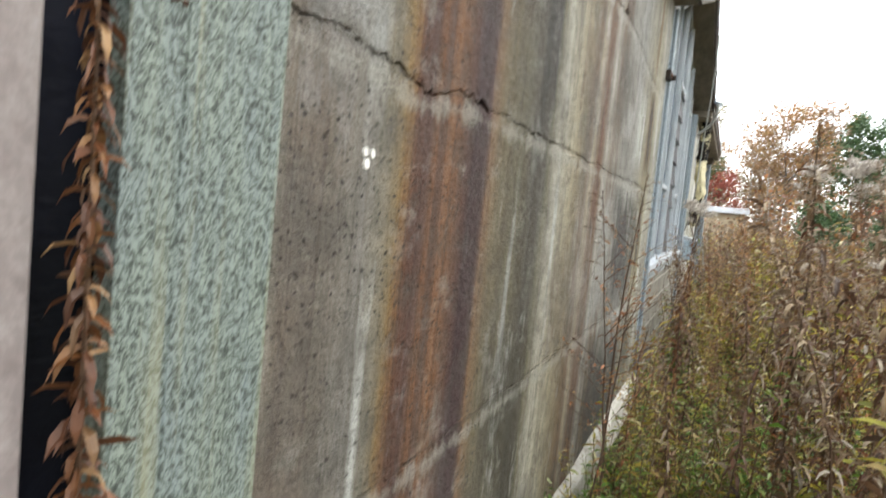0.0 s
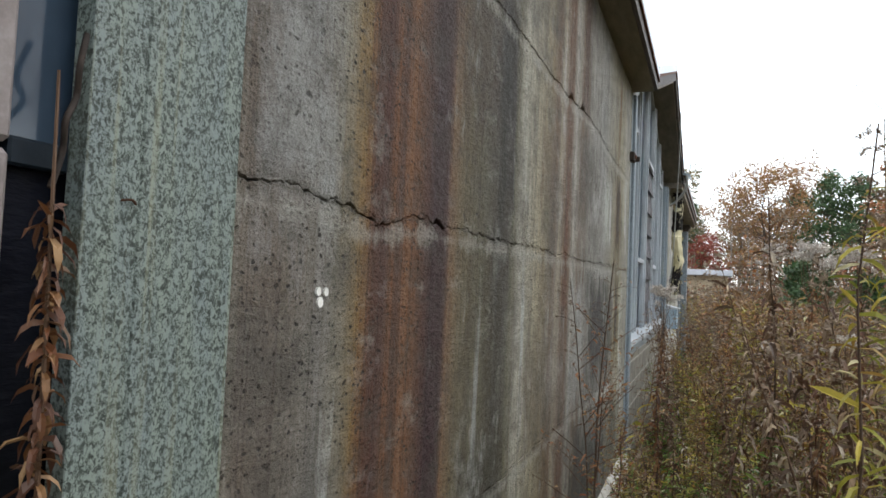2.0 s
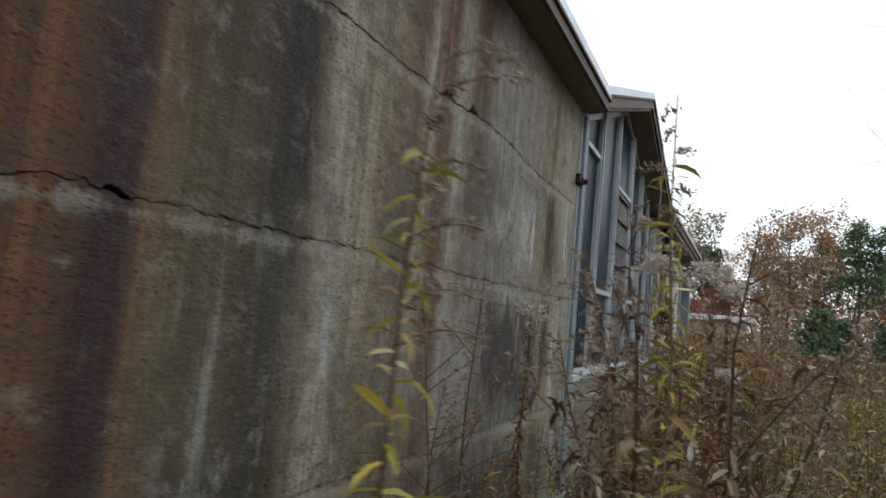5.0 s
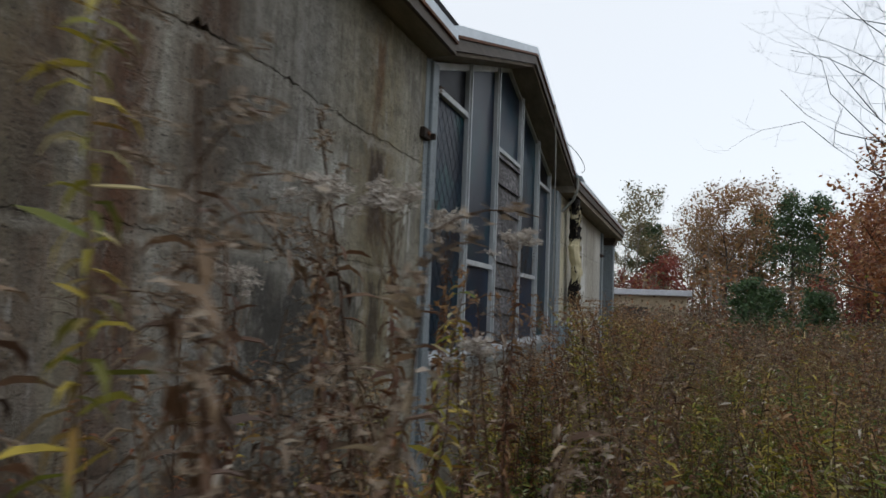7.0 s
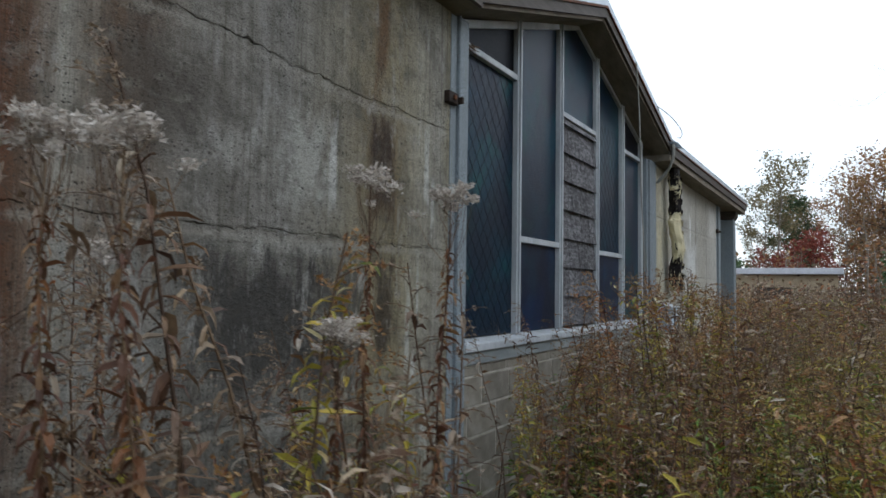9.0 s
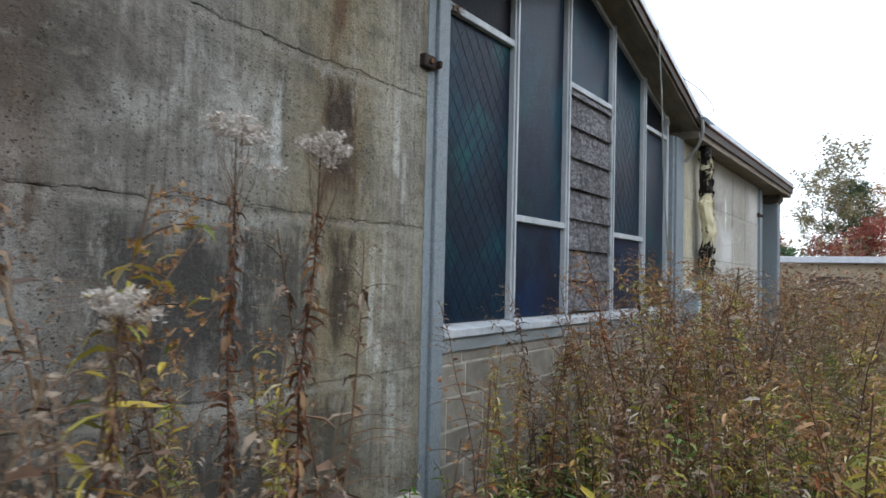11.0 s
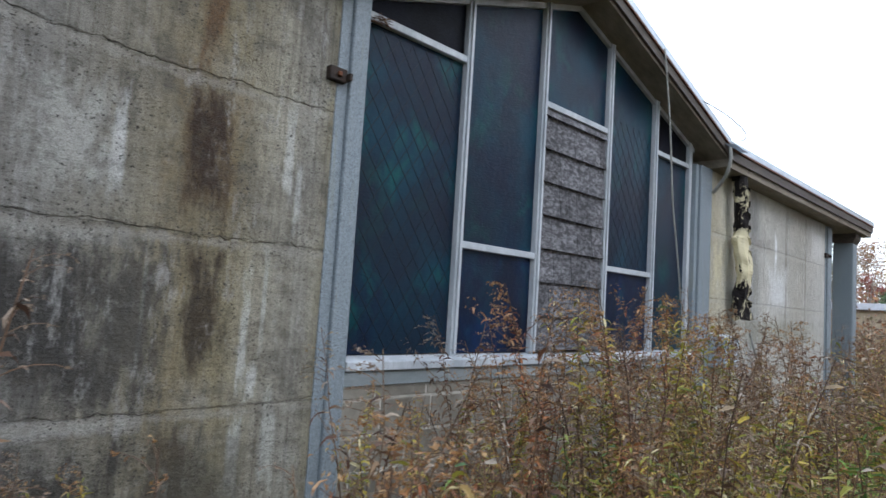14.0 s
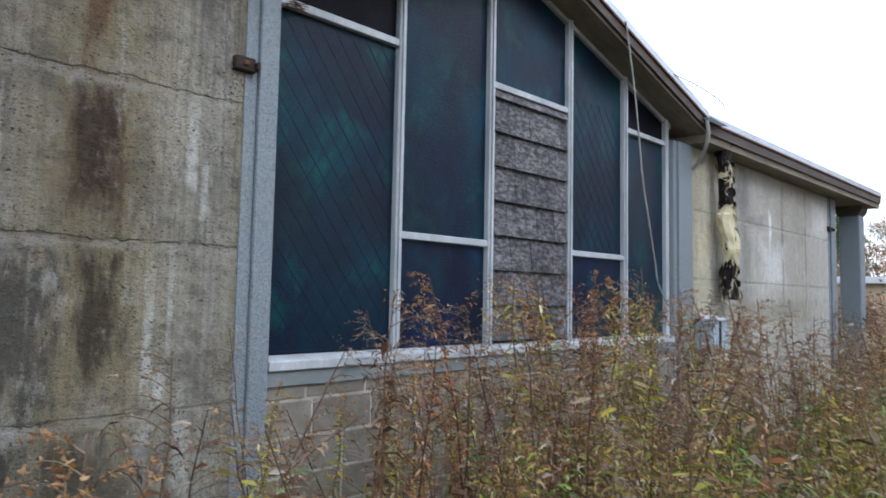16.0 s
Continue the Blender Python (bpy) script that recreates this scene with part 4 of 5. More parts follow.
# ---- weeds ----
class Sprout:
    """Collects stems, leaves and fluff of one plant as vertices and faces, sorted by part."""

    def __init__(self):
        self.v = {"stem": [], "leaves": [], "seed_head": []}
        self.f = {"stem": [], "leaves": [], "seed_head": []}

    def add(self, key, V, F):
        o = len(self.v[key])
        self.v[key] += [tuple(p) for p in V]
        self.f[key] += [tuple(i + o for i in q) for q in F]

    def stalk(self, pts, r0, r1, sides=4):
        k = len(pts) - 1
        self.add("stem", *tube(pts, [r0 + (r1 - r0) * i / k for i in range(k + 1)], sides))

    def leaf(self, base, direction, length, width, droop, key="leaves", curl=0.0, seg=4):
        d = Vector(direction).normalized()
        side = d.cross(Vector((0, 0, 1)))
        side = side.normalized() if side.length > 1e-3 else Vector((1, 0, 0))
        side = (Matrix.Rotation(curl, 3, d) @ side)
        p, V, F = Vector(base), [], []
        for i in range(seg + 1):
            f = i / seg
            w = width * (0.25 + 1.5 * f) * (1 - f) ** 0.8 * 1.35 + 0.0006
            fold = Vector((0, 0, -0.35 * w))
            V += [p + side * w * 0.5, p + fold, p - side * w * 0.5] if i < seg else [p]
            step = (d * (1 - 0.35 * f * droop) + Vector((0, 0, -droop * (0.3 + f)))).normalized()
            d = step
            p = p + step * length / seg
        for i in range(seg - 1):
            a = i * 3
            F += [(a, a + 1, a + 4, a + 3), (a + 1, a + 2, a + 5, a + 4)]
        a = (seg - 1) * 3
        F += [(a, a + 1, a + 3), (a + 1, a + 2, a + 3)]
        self.add(key, V, F)

    def tuft(self, p, size, rnd):
        """A tiny fluffy seed: three crossed slivers."""
        p = Vector(p)
        for _ in range(2):
            a = Vector((rnd.uniform(-1, 1), rnd.uniform(-1, 1), rnd.uniform(-0.5, 1))).normalized() * size
            b = Vector((rnd.uniform(-1, 1), rnd.uniform(-1, 1), rnd.uniform(-1, 1))).normalized() * size * 0.6
            self.add("seed_head", [p - a * 0.3, p + b * 0.6, p + a, p - b * 0.6], [(0, 1, 2, 3)])


def weed(rnd, h, lean=0.1, leaf_from=0.15, leaf_n=26, leaf_len=0.07, leaf_w=0.014, droop=0.8, head="plume", head_n=60, branches=0, sides=4, seg=3):
    s = Sprout()
    a = rnd.uniform(0, 6.28)
    bend = Vector((math.cos(a), math.sin(a), 0)) * lean * h
    wob = [Vector((rnd.uniform(-1, 1), rnd.uniform(-1, 1), 0)) * 0.012 for _ in range(8)]

    def spine(f):
        k = min(int(f * 7), 6)
        return Vector((0, 0, h * f * (1 - 0.05 * lean * f))) + bend * f ** 2.2 + wob[k].lerp(wob[k + 1], f * 7 - k)
    s.stalk([spine(i / 7) for i in range(8)], 0.0045 + 0.0012 * h, 0.0016, sides)
    turn = rnd.uniform(0, 6.28)
    for i in range(leaf_n):
        f = leaf_from + (0.93 - leaf_from) * (i + rnd.random()) / leaf_n
        turn += 2.4 + rnd.uniform(-0.4, 0.4)
        up = rnd.uniform(-0.2, 0.9)
        k = (0.6 + 0.8 * rnd.random()) * (1.15 - 0.55 * f)
        s.leaf(spine(f), (math.cos(turn), math.sin(turn), up), leaf_len * k, leaf_w * k * rnd.uniform(0.7, 1.2), droop * rnd.uniform(0.1, 1.5), curl=rnd.uniform(-1.2, 1.2), seg=seg)
    for b in range(branches):
        f0 = rnd.uniform(0.4, 0.85)
        ang = rnd.uniform(0, 6.28)
        L = h * rnd.uniform(0.14, 0.3)
        p0 = spine(f0)
        d = Vector((math.cos(ang), math.sin(ang), rnd.uniform(0.7, 1.4))).normalized()
        pts = [p0 + d * L * q / 4 + Vector((0, 0, -0.1 * L * (q / 4) ** 2)) for q in range(5)]
        s.stalk(pts, 0.0022, 0.001, 3)
        for q in range(7):
            g = 0.15 + 0.85 * rnd.random()
            t2 = rnd.uniform(0, 6.28)
            s.leaf(p0 + d * L * g, (math.cos(t2), math.sin(t2), 0.3), leaf_len * rnd.uniform(0.4, 0.8), leaf_w * 0.7, droop, curl=rnd.uniform(-1, 1), seg=seg)
        for q in range(head_n // 8):
            s.tuft(p0 + d * L * rnd.uniform(0.6, 1.05) + Vector([rnd.gauss(0, 0.012) for _ in range(3)]), rnd.uniform(0.006, 0.013), rnd)
    top = spine(1.0)
    if head == "plume":
        # drooping one-sided sprays
        for b in range(9):
            f = 0.80 + 0.2 * b / 9
            ang = a + rnd.uniform(-1.6, 1.6)
            L = min(h, 1.3) * rnd.uniform(0.05, 0.11)
            d = Vector((math.cos(ang), math.sin(ang), 0.7))
            pts = [spine(f) + d * L * q / 4 + Vector((0, 0, -0.55 * L * (q / 4) ** 2)) for q in range(5)]
            s.stalk(pts, 0.0014, 0.0006, 3)
            for q in range(head_n // 9):
                g = rnd.uniform(0.15, 1.0) * 4
                k = min(int(g), 3)
                s.tuft(pts[k].lerp(pts[k + 1], g - k) + Vector([rnd.gauss(0, 0.006) for _ in range(3)]), rnd.uniform(0.006, 0.012), rnd)
    elif head == "flat":
        # broad flat-topped cluster on fine rays
        for b in range(16):
            ang = b * 2.4 + rnd.uniform(-0.3, 0.3)
            R = 0.082 * math.sqrt((b + 0.5) / 16) * rnd.uniform(0.55, 1.35)
            base = spine(0.88 + 0.1 * rnd.random())
            tip = top + Vector((math.cos(ang) * R, math.sin(ang) * R, 0.03 - 0.3 * R + rnd.uniform(-0.045, 0.025)))
            mid = base.lerp(tip, 0.5) + Vector((math.cos(ang), math.sin(ang), -0.3)) * 0.012
            s.stalk([base, mid, tip], 0.0013, 0.0006, 3)
            for q in range(head_n // 16):
                s.tuft(tip + Vector((rnd.gauss(0, 0.011), rnd.gauss(0, 0.011), rnd.gauss(0, 0.006))), rnd.uniform(0.006, 0.013), rnd)
    return s


def build_weed(name, label, s, mats, group):
    w = thing(name, label, "plant", group=group)
    for key, m in zip(("stem", "leaves", "seed_head"), mats):
        if s.f[key]:
            o = attach(key, mesh_of(key, s.v[key], s.f[key], m), w)
            tagged(o, kind="stuff")
    return w


wr = random.Random(11)
KINDS = [
    ("dried_goldenrod", "tall dried brown goldenrod with curled leaves and faded plume", lambda: weed(wr, 1.45, 0.10, 0.03, 120, 0.085, 0.022, 1.6, "plume", 170, 3), (MAT_STEM, MAT_WITHERED, MAT_PLUME)),
    ("dried_goldenrod", "dried brown goldenrod with hanging leaves and pale plume", lambda: weed(wr, 1.25, 0.2, 0.03, 90, 0.08, 0.018, 1.5, "plume", 140, 2), (MAT_STEM, MAT_DRY, MAT_PLUME)),
    ("flat_topped_aster", "tall dried aster with white fluffy flat seed head", lambda: weed(wr, 1.75, 0.012, 0.08, 260, 0.062, 0.019, 2.6, "flat", 640, 0), (MAT_STEM, MAT_SHRIVELLED, MAT_FLUFF)),
    ("rusty_weed", "rust-brown bushy weed with many small leaves", lambda: weed(wr, 1.2, 0.12, 0.05, 150, 0.058, 0.015, 1.1, "plume", 180, 6), (MAT_STEM, MAT_RUSTY, MAT_GOLD)),
    ("yellow_goldenrod", "yellow-green goldenrod turning with long narrow leaves", lambda: weed(wr, 1.15, 0.12, 0.06, 130, 0.075, 0.017, 0.9, "plume", 140, 4), (MAT_STEM, MAT_YELLOW, MAT_GOLD)),
    ("green_goldenrod", "leafy green goldenrod with narrow leaves", lambda: weed(wr, 0.95, 0.12, 0.05, 84, 0.085, 0.018, 0.6, "none", 0, 4), (MAT_STEM, MAT_GREEN, MAT_PLUME)),
    ("tall_yellow_weed", "very tall weed with long yellow-green leaves and dark plume", lambda: weed(wr, 2.2, 0.03, 0.1, 190, 0.10, 0.018, 0.9, "plume", 380, 0, 5), (MAT_STEM, MAT_YELLOW, MAT_PLUME)),
    ("sparse_sprig", "thin reddish sprig with sparse leaves beside the wall", lambda: weed(wr, 1.65, 0.08, 0.15, 20, 0.05, 0.014, 0.9, "plume", 60, 9), (MAT_STEM, MAT_RUSTY, MAT_PLUME)),
]
PROTO = [build_weed(n_, l_, f_(), m_, "weeds along the wall") for n_, l_, f_, m_ in KINDS]
TRACK = np.array([e[:2] for _, e, _, _ in PATH])


def clear_of_walk(x, y, gap):
    best = 1e9
    for (ax, ay), (bx, by) in zip(TRACK, TRACK[1:]):
        dx, dy = bx - ax, by - ay
        q = max(0, min(1, ((x - ax) * dx + (y - ay) * dy) / (dx * dx + dy * dy + 1e-9)))
        best = min(best, math.hypot(x - ax - q * dx, y - ay - q * dy))
    return best > gap


def plant(kind, x, y, scale, turn, lean=(0, 0)):
    m = Matrix.Translation((x, y, ground_height(x, y) - 0.02)) @ Euler((lean[0], lean[1], turn)).to_matrix().to_4x4() @ Matrix.Scale(scale, 4)
    o = copy_thing(PROTO[kind], m)
    o.scale = (scale, scale, scale)
    return o


def open_strip(x, y):
    """The trodden strip in front of the last part of the concrete wall."""
    return x < 2.8 and 0.18 < (y - 3.0) / (2.99 - x) < 0.72


# the first of each kind stands in the field
for i, o in enumerate(PROTO):
    o.matrix_basis = Matrix.Translation((3.6 + 0.25 * i, 7.5 + 0.4 * i, 0) if i not in (2, 6) else (0.45, 2.6, -0.1) if i == 2 else (2.2, 5.2, -0.75))
# the tall plants between path and wall
for k, x, y, sc, tn in ((2, 0.95, 3.12, 1.075, 0.3), (2, 1.2, 3.13, 1.04, 2.0), (2, 1.2, 2.68, 0.84, 1.0), (2, 1.05, 2.13, 1.05, 4.0), (2, 1.2, 2.2, 1.04, 5.0), (4, 0.85, 2.95, 1.15, 1.0),
                        (4, 1.1, 3.12, 1.2, 1.2), (6, 0.86, 0.56, 0.90, 0.4), (0, 1.2, 1.6, 1.3, 2.4), (1, 1.28, 1.85, 1.4, 0.3), (4, 0.6, 4.96, 1.02, 0.7), (4, 0.72, 5.02, 0.9, 2.7), (3, 0.66, 5.1, 0.85, 4.7), (6, 1.15, 1.42, 1.0, 2.2), (0, 1.1, 1.5, 1.25, 0.9), (1, 1.05, 1.75, 1.3, 3.9), (0, 1.22, 1.62, 1.2, 5.9), (0, 0.93, 2.55, 1.45, 1.7), (1, 1.02, 2.75, 1.5, 4.7), (4, 1.08, 2.6, 1.5, 0.2), (7, 0.2, 2.35, 1.05, 0.3), (7, 0.14, 2.75, 1.12, 2.3), (7, 0.2, 2.1, 0.85, 4.3), (4, 0.2, 3.6, 0.8, 3.3), (4, 0.25, 3.0, 0.7, 1.3), (5, 0.3, 2.6, 0.6, 1.3), (4, 0.45, 2.3, 0.55, 4.3), (0, 0.72, 2.3, 1.1, 3.1), (1, 0.88, 2.5, 1.1, 0.6),
                        (0, 0.5, 2.15, 0.8, 0.9), (1, 0.62, 2.6, 0.85, 1.9), (0, 0.8, 3.1, 1.0, 1.1), (3, 1.05, 3.2, 0.8, 5.1), (1, 0.95, 3.4, 0.95, 4.1), (4, 0.42, 2.9, 0.75, 2.1),
                        (4, 0.55, 3.5, 0.8, 0.1), (0, 0.7, 3.6, 0.7, 0.1), (1, 0.35, 3.3, 0.7, 3.3), (4, 0.3, 4.0, 0.75, 3.0),
                        (3, 1.25, 6.35, 1.38, 0.2), (4, 1.1, 7.4, 1.5, 1.2), (3, 0.95, 8.2, 1.4, 2.2), (3, 0.6, 5.65, 1.08, 3.0), (4, 1.35, 7.0, 1.4, 0.7), (4, 1.0, 6.8, 1.4, 2.9), (3, 1.5, 6.2, 1.3, 4.9), (4, 1.2, 7.9, 1.4, 0.9), (3, 1.4, 8.6, 1.35, 1.9), (3, 0.9, 9.1, 1.3, 3.9),
                        (4, 0.5, 5.45, 0.95, 1.0), (4, 0.75, 6.1, 1.0, 4.0), (3, 0.6, 6.5, 1.1, 5.5), (4, 0.8, 7.8, 1.1, 2.0), (3, 0.9, 6.0, 1.45, 0.5), (4, 1.1, 6.6, 1.5, 2.5), (3, 0.8, 7.1, 1.5, 4.5), (4, 1.0, 6.3, 1.5, 1.5), (4, 1.15, 7.2, 1.5, 3.5), (4, 1.3, 6.55, 1.4, 5.5), (5, 2.5, 5.9, 1.25, 0.6), (5, 2.7, 6.4, 1.3, 1.9), (5, 2.9, 6.0, 1.2, 3.1), (5, 2.3, 6.6, 1.3, 4.4), (5, 2.6, 7.0, 1.35, 5.2), (5, 3.1, 6.7, 1.25, 2.2), (4, 2.2, 6.1, 1.15, 0.9), (7, 0.85, 6.9, 1.1, 0.6), (7, 1.05, 7.7, 1.1, 1.6)):
    if clear_of_walk(x, y, 0.45):
        plant(k, x, y, sc, tn)
# dried stalk in the gap beside the first post
vine = build_weed("dried_stalk", "dried brown stalk with curled leaves against the dark gap", weed(random.Random(3), 1.9, 0.0, 0.3, 420, 0.05, 0.015, 2.2, "none", 0, 0, 5), (MAT_STEM, MAT_SHRIVELLED, MAT_PLUME), "")
vine.location = (0.045, -0.240, -0.02)
fr = random.Random(21)
made = 0
while made < 225:
    x, y = fr.uniform(0.12, 5.2), fr.uniform(0.5, 9.5)
    if not clear_of_walk(x, y, 0.55) or (y < 4.6 and x < 1.0 and (fr.random() < 0.35 or y < 2.0)):
        continue
    if open_strip(x, y) and fr.random() < 0.93:
        continue
    green = x > 2.2 and y > 4.5 and fr.random() < 0.5
    k = (fr.choice((5, 4, 4)) if green else fr.choices((0, 1, 2, 3, 4, 5), (4, 4.5, 0, 2.2, 7.5, 2.2))[0])
    if (4.6 < y < 3.0 + 1.1 * (2.99 - x) and fr.random() < 0.7) or (3.6 < y < 5.0 and x < 1.4 and fr.random() < 0.8):
        continue
    sc = fr.uniform(0.75, 1.2) * (0.75 if y < 4.6 and x < 1.0 else 0.85 if x > 2.4 and y < 8 else 1.0)
    plant(k, x, y, sc, fr.uniform(0, 6.28), (fr.gauss(0, 0.06), fr.gauss(0, 0.06)))
    made += 1


# the uncountable rest of the field, joined
def field(name, label, protos, count, area, seed, low=0.55, high=1.05, gap=0.6, keep=None):
    """Joins many small plants into one object; protos are (sprout, material slots)."""
    r = np.random.RandomState(seed)
    VV, FF, MM, base = [], [], [], 0
    done = 0
    packs = []
    for s, mi in protos:
        V = np.array(s.v["stem"] + s.v["leaves"] + s.v["seed_head"])
        o1, o2 = len(s.v["stem"]), len(s.v["stem"]) + len(s.v["leaves"])
        F = [list(q) for q in s.f["stem"]] + [[i + o1 for i in q] for q in s.f["leaves"]] + [[i + o2 for i in q] for q in s.f["seed_head"]]
        M = [mi[0]] * len(s.f["stem"]) + [mi[1]] * len(s.f["leaves"]) + [mi[2]] * len(s.f["seed_head"])
        packs.append((V, F, M))
    sizes, loops = [], []
    while done < count:
        x, y = r.uniform(area[0], area[1]), r.uniform(area[2], area[3])
        k, u = r.randint(len(packs)), r.rand()
        sc, tn = r.uniform(low, high), r.uniform(0, 6.28)
        lx, ly = r.normal(0, 0.08, 2)
        if not clear_of_walk(x, y, gap) or (keep and not keep(x, y, u)):
            continue
        V, F, M = packs[k]
        c, sn = math.cos(tn) * sc, math.sin(tn) * sc
        P = np.empty_like(V)
        P[:, 2] = V[:, 2] * sc + ground_height(x, y) - 0.02
        P[:, 0] = c * V[:, 0] - sn * V[:, 1] + x + lx * V[:, 2]
        P[:, 1] = sn * V[:, 0] + c * V[:, 1] + y + ly * V[:, 2]
        VV.append(P)
        FF.append([[i + base for i in q] for q in F])
        MM += M
        base += len(V)
        done += 1
    faces = [q for part_ in FF for q in part_]
    me = mesh_of(name, np.concatenate(VV).tolist(), faces, *FIELD_MATS, index=MM)
    return tagged(attach(name, me), label, "weeds", kind="stuff")


FIELD_MATS = (MAT_STEM, MAT_DRY, MAT_PLUME, MAT_RUSTY, MAT_YELLOW, MAT_GREEN, MAT_STRAW, MAT_BRUSH, MAT_WITHERED, MAT_GOLD)
lr = random.Random(5)
LIGHT = [(weed(lr, 1.3, 0.15, 0.08, 48, 0.075, 0.024, 1.6, "plume", 45, 0, 3, 2), (0, 8, 2)), (weed(lr, 1.15, 0.2, 0.08, 40, 0.07, 0.02, 1.2, "plume", 45, 1, 3, 2), (0, 1, 2)),
         (weed(lr, 1.2, 0.1, 0.1, 36, 0.06, 0.018, 0.8, "plume", 45, 5, 3, 2), (0, 3, 9)), (weed(lr, 1.05, 0.15, 0.08, 40, 0.08, 0.02, 0.9, "plume", 45, 1, 3, 2), (0, 4, 9)),
         (weed(lr, 1.25, 0.2, 0.1, 34, 0.07, 0.02, 1.4, "plume", 54, 0, 3, 2), (0, 1, 6)), (weed(lr, 0.95, 0.15, 0.05, 44, 0.08, 0.021, 0.7, "none", 0, 1, 3, 2), (0, 5, 2)),
         (weed(lr, 0.5, 0.2, 0.05, 18, 0.10, 0.028, 0.9, "none", 0, 0, 3, 2), (0, 5, 2))]
FAR = [(weed(lr, 1.35, 0.15, 0.25, 14, 0.18, 0.06, 1.2, "none", 0, 0, 3, 2), (0, 1, 2)), (weed(lr, 1.2, 0.2, 0.25, 14, 0.18, 0.06, 1.0, "none", 0, 0, 3, 2), (0, 3, 2)),
       (weed(lr, 1.15, 0.2, 0.2, 14, 0.18, 0.06, 0.8, "none", 0, 0, 3, 2), (0, 7, 2)), (weed(lr, 1.2, 0.2, 0.2, 14, 0.18, 0.06, 0.8, "none", 0, 0, 3, 2), (0, 4, 2)), (weed(lr, 1.3, 0.2, 0.2, 14, 0.18, 0.06, 0.8, "none", 0, 0, 3, 2), (0, 7, 2))]
field("weed_field", "dense dry brown weeds filling the field beside the wall", LIGHT[:5] + LIGHT[3:4] + LIGHT[5:6], 1280, (0.15, 6.0, 0.6, 13.0), 3, 0.7, 1.3, keep=lambda x, y, u: (u < 0.05) if open_strip(x, y) else (u < 0.1) if (x < 1.4 and 3.6 < y < 5.0) else (u < 0.4 and y > 2.2) if (x < 1.0 and y < 4.6) else (u < 0.12) if (y >= 4.6 and y < 3.0 + 1.1 * (2.99 - x)) else (u < 0.5) if (x > 1.8 and y < 10) else (u < 0.35) if (x < 1.4 and y > 8.4) else True)
field("green_weeds", "green and yellow leafy weeds", [LIGHT[3], LIGHT[3], LIGHT[5], LIGHT[5]], 800, (1.6, 5.2, 4.8, 10.5), 4, 0.7, 1.15)
field("ground_weeds", "low green leaves at the foot of the weeds", [LIGHT[6]], 450, (0.1, 4.5, 0.6, 8.0), 14, 0.5, 1.2)
field("foot_weeds", "low green and yellow leaves at the foot of the wall", [LIGHT[6], LIGHT[5], LIGHT[3]], 130, (0.08, 0.9, 1.9, 3.6), 24, 0.45, 0.8, 0.5)
field("far_weeds", "far field of dry brown weeds", FAR, 2300, (-2.0, 18.0, 11.5, 44.0), 6, 0.95, 1.38)

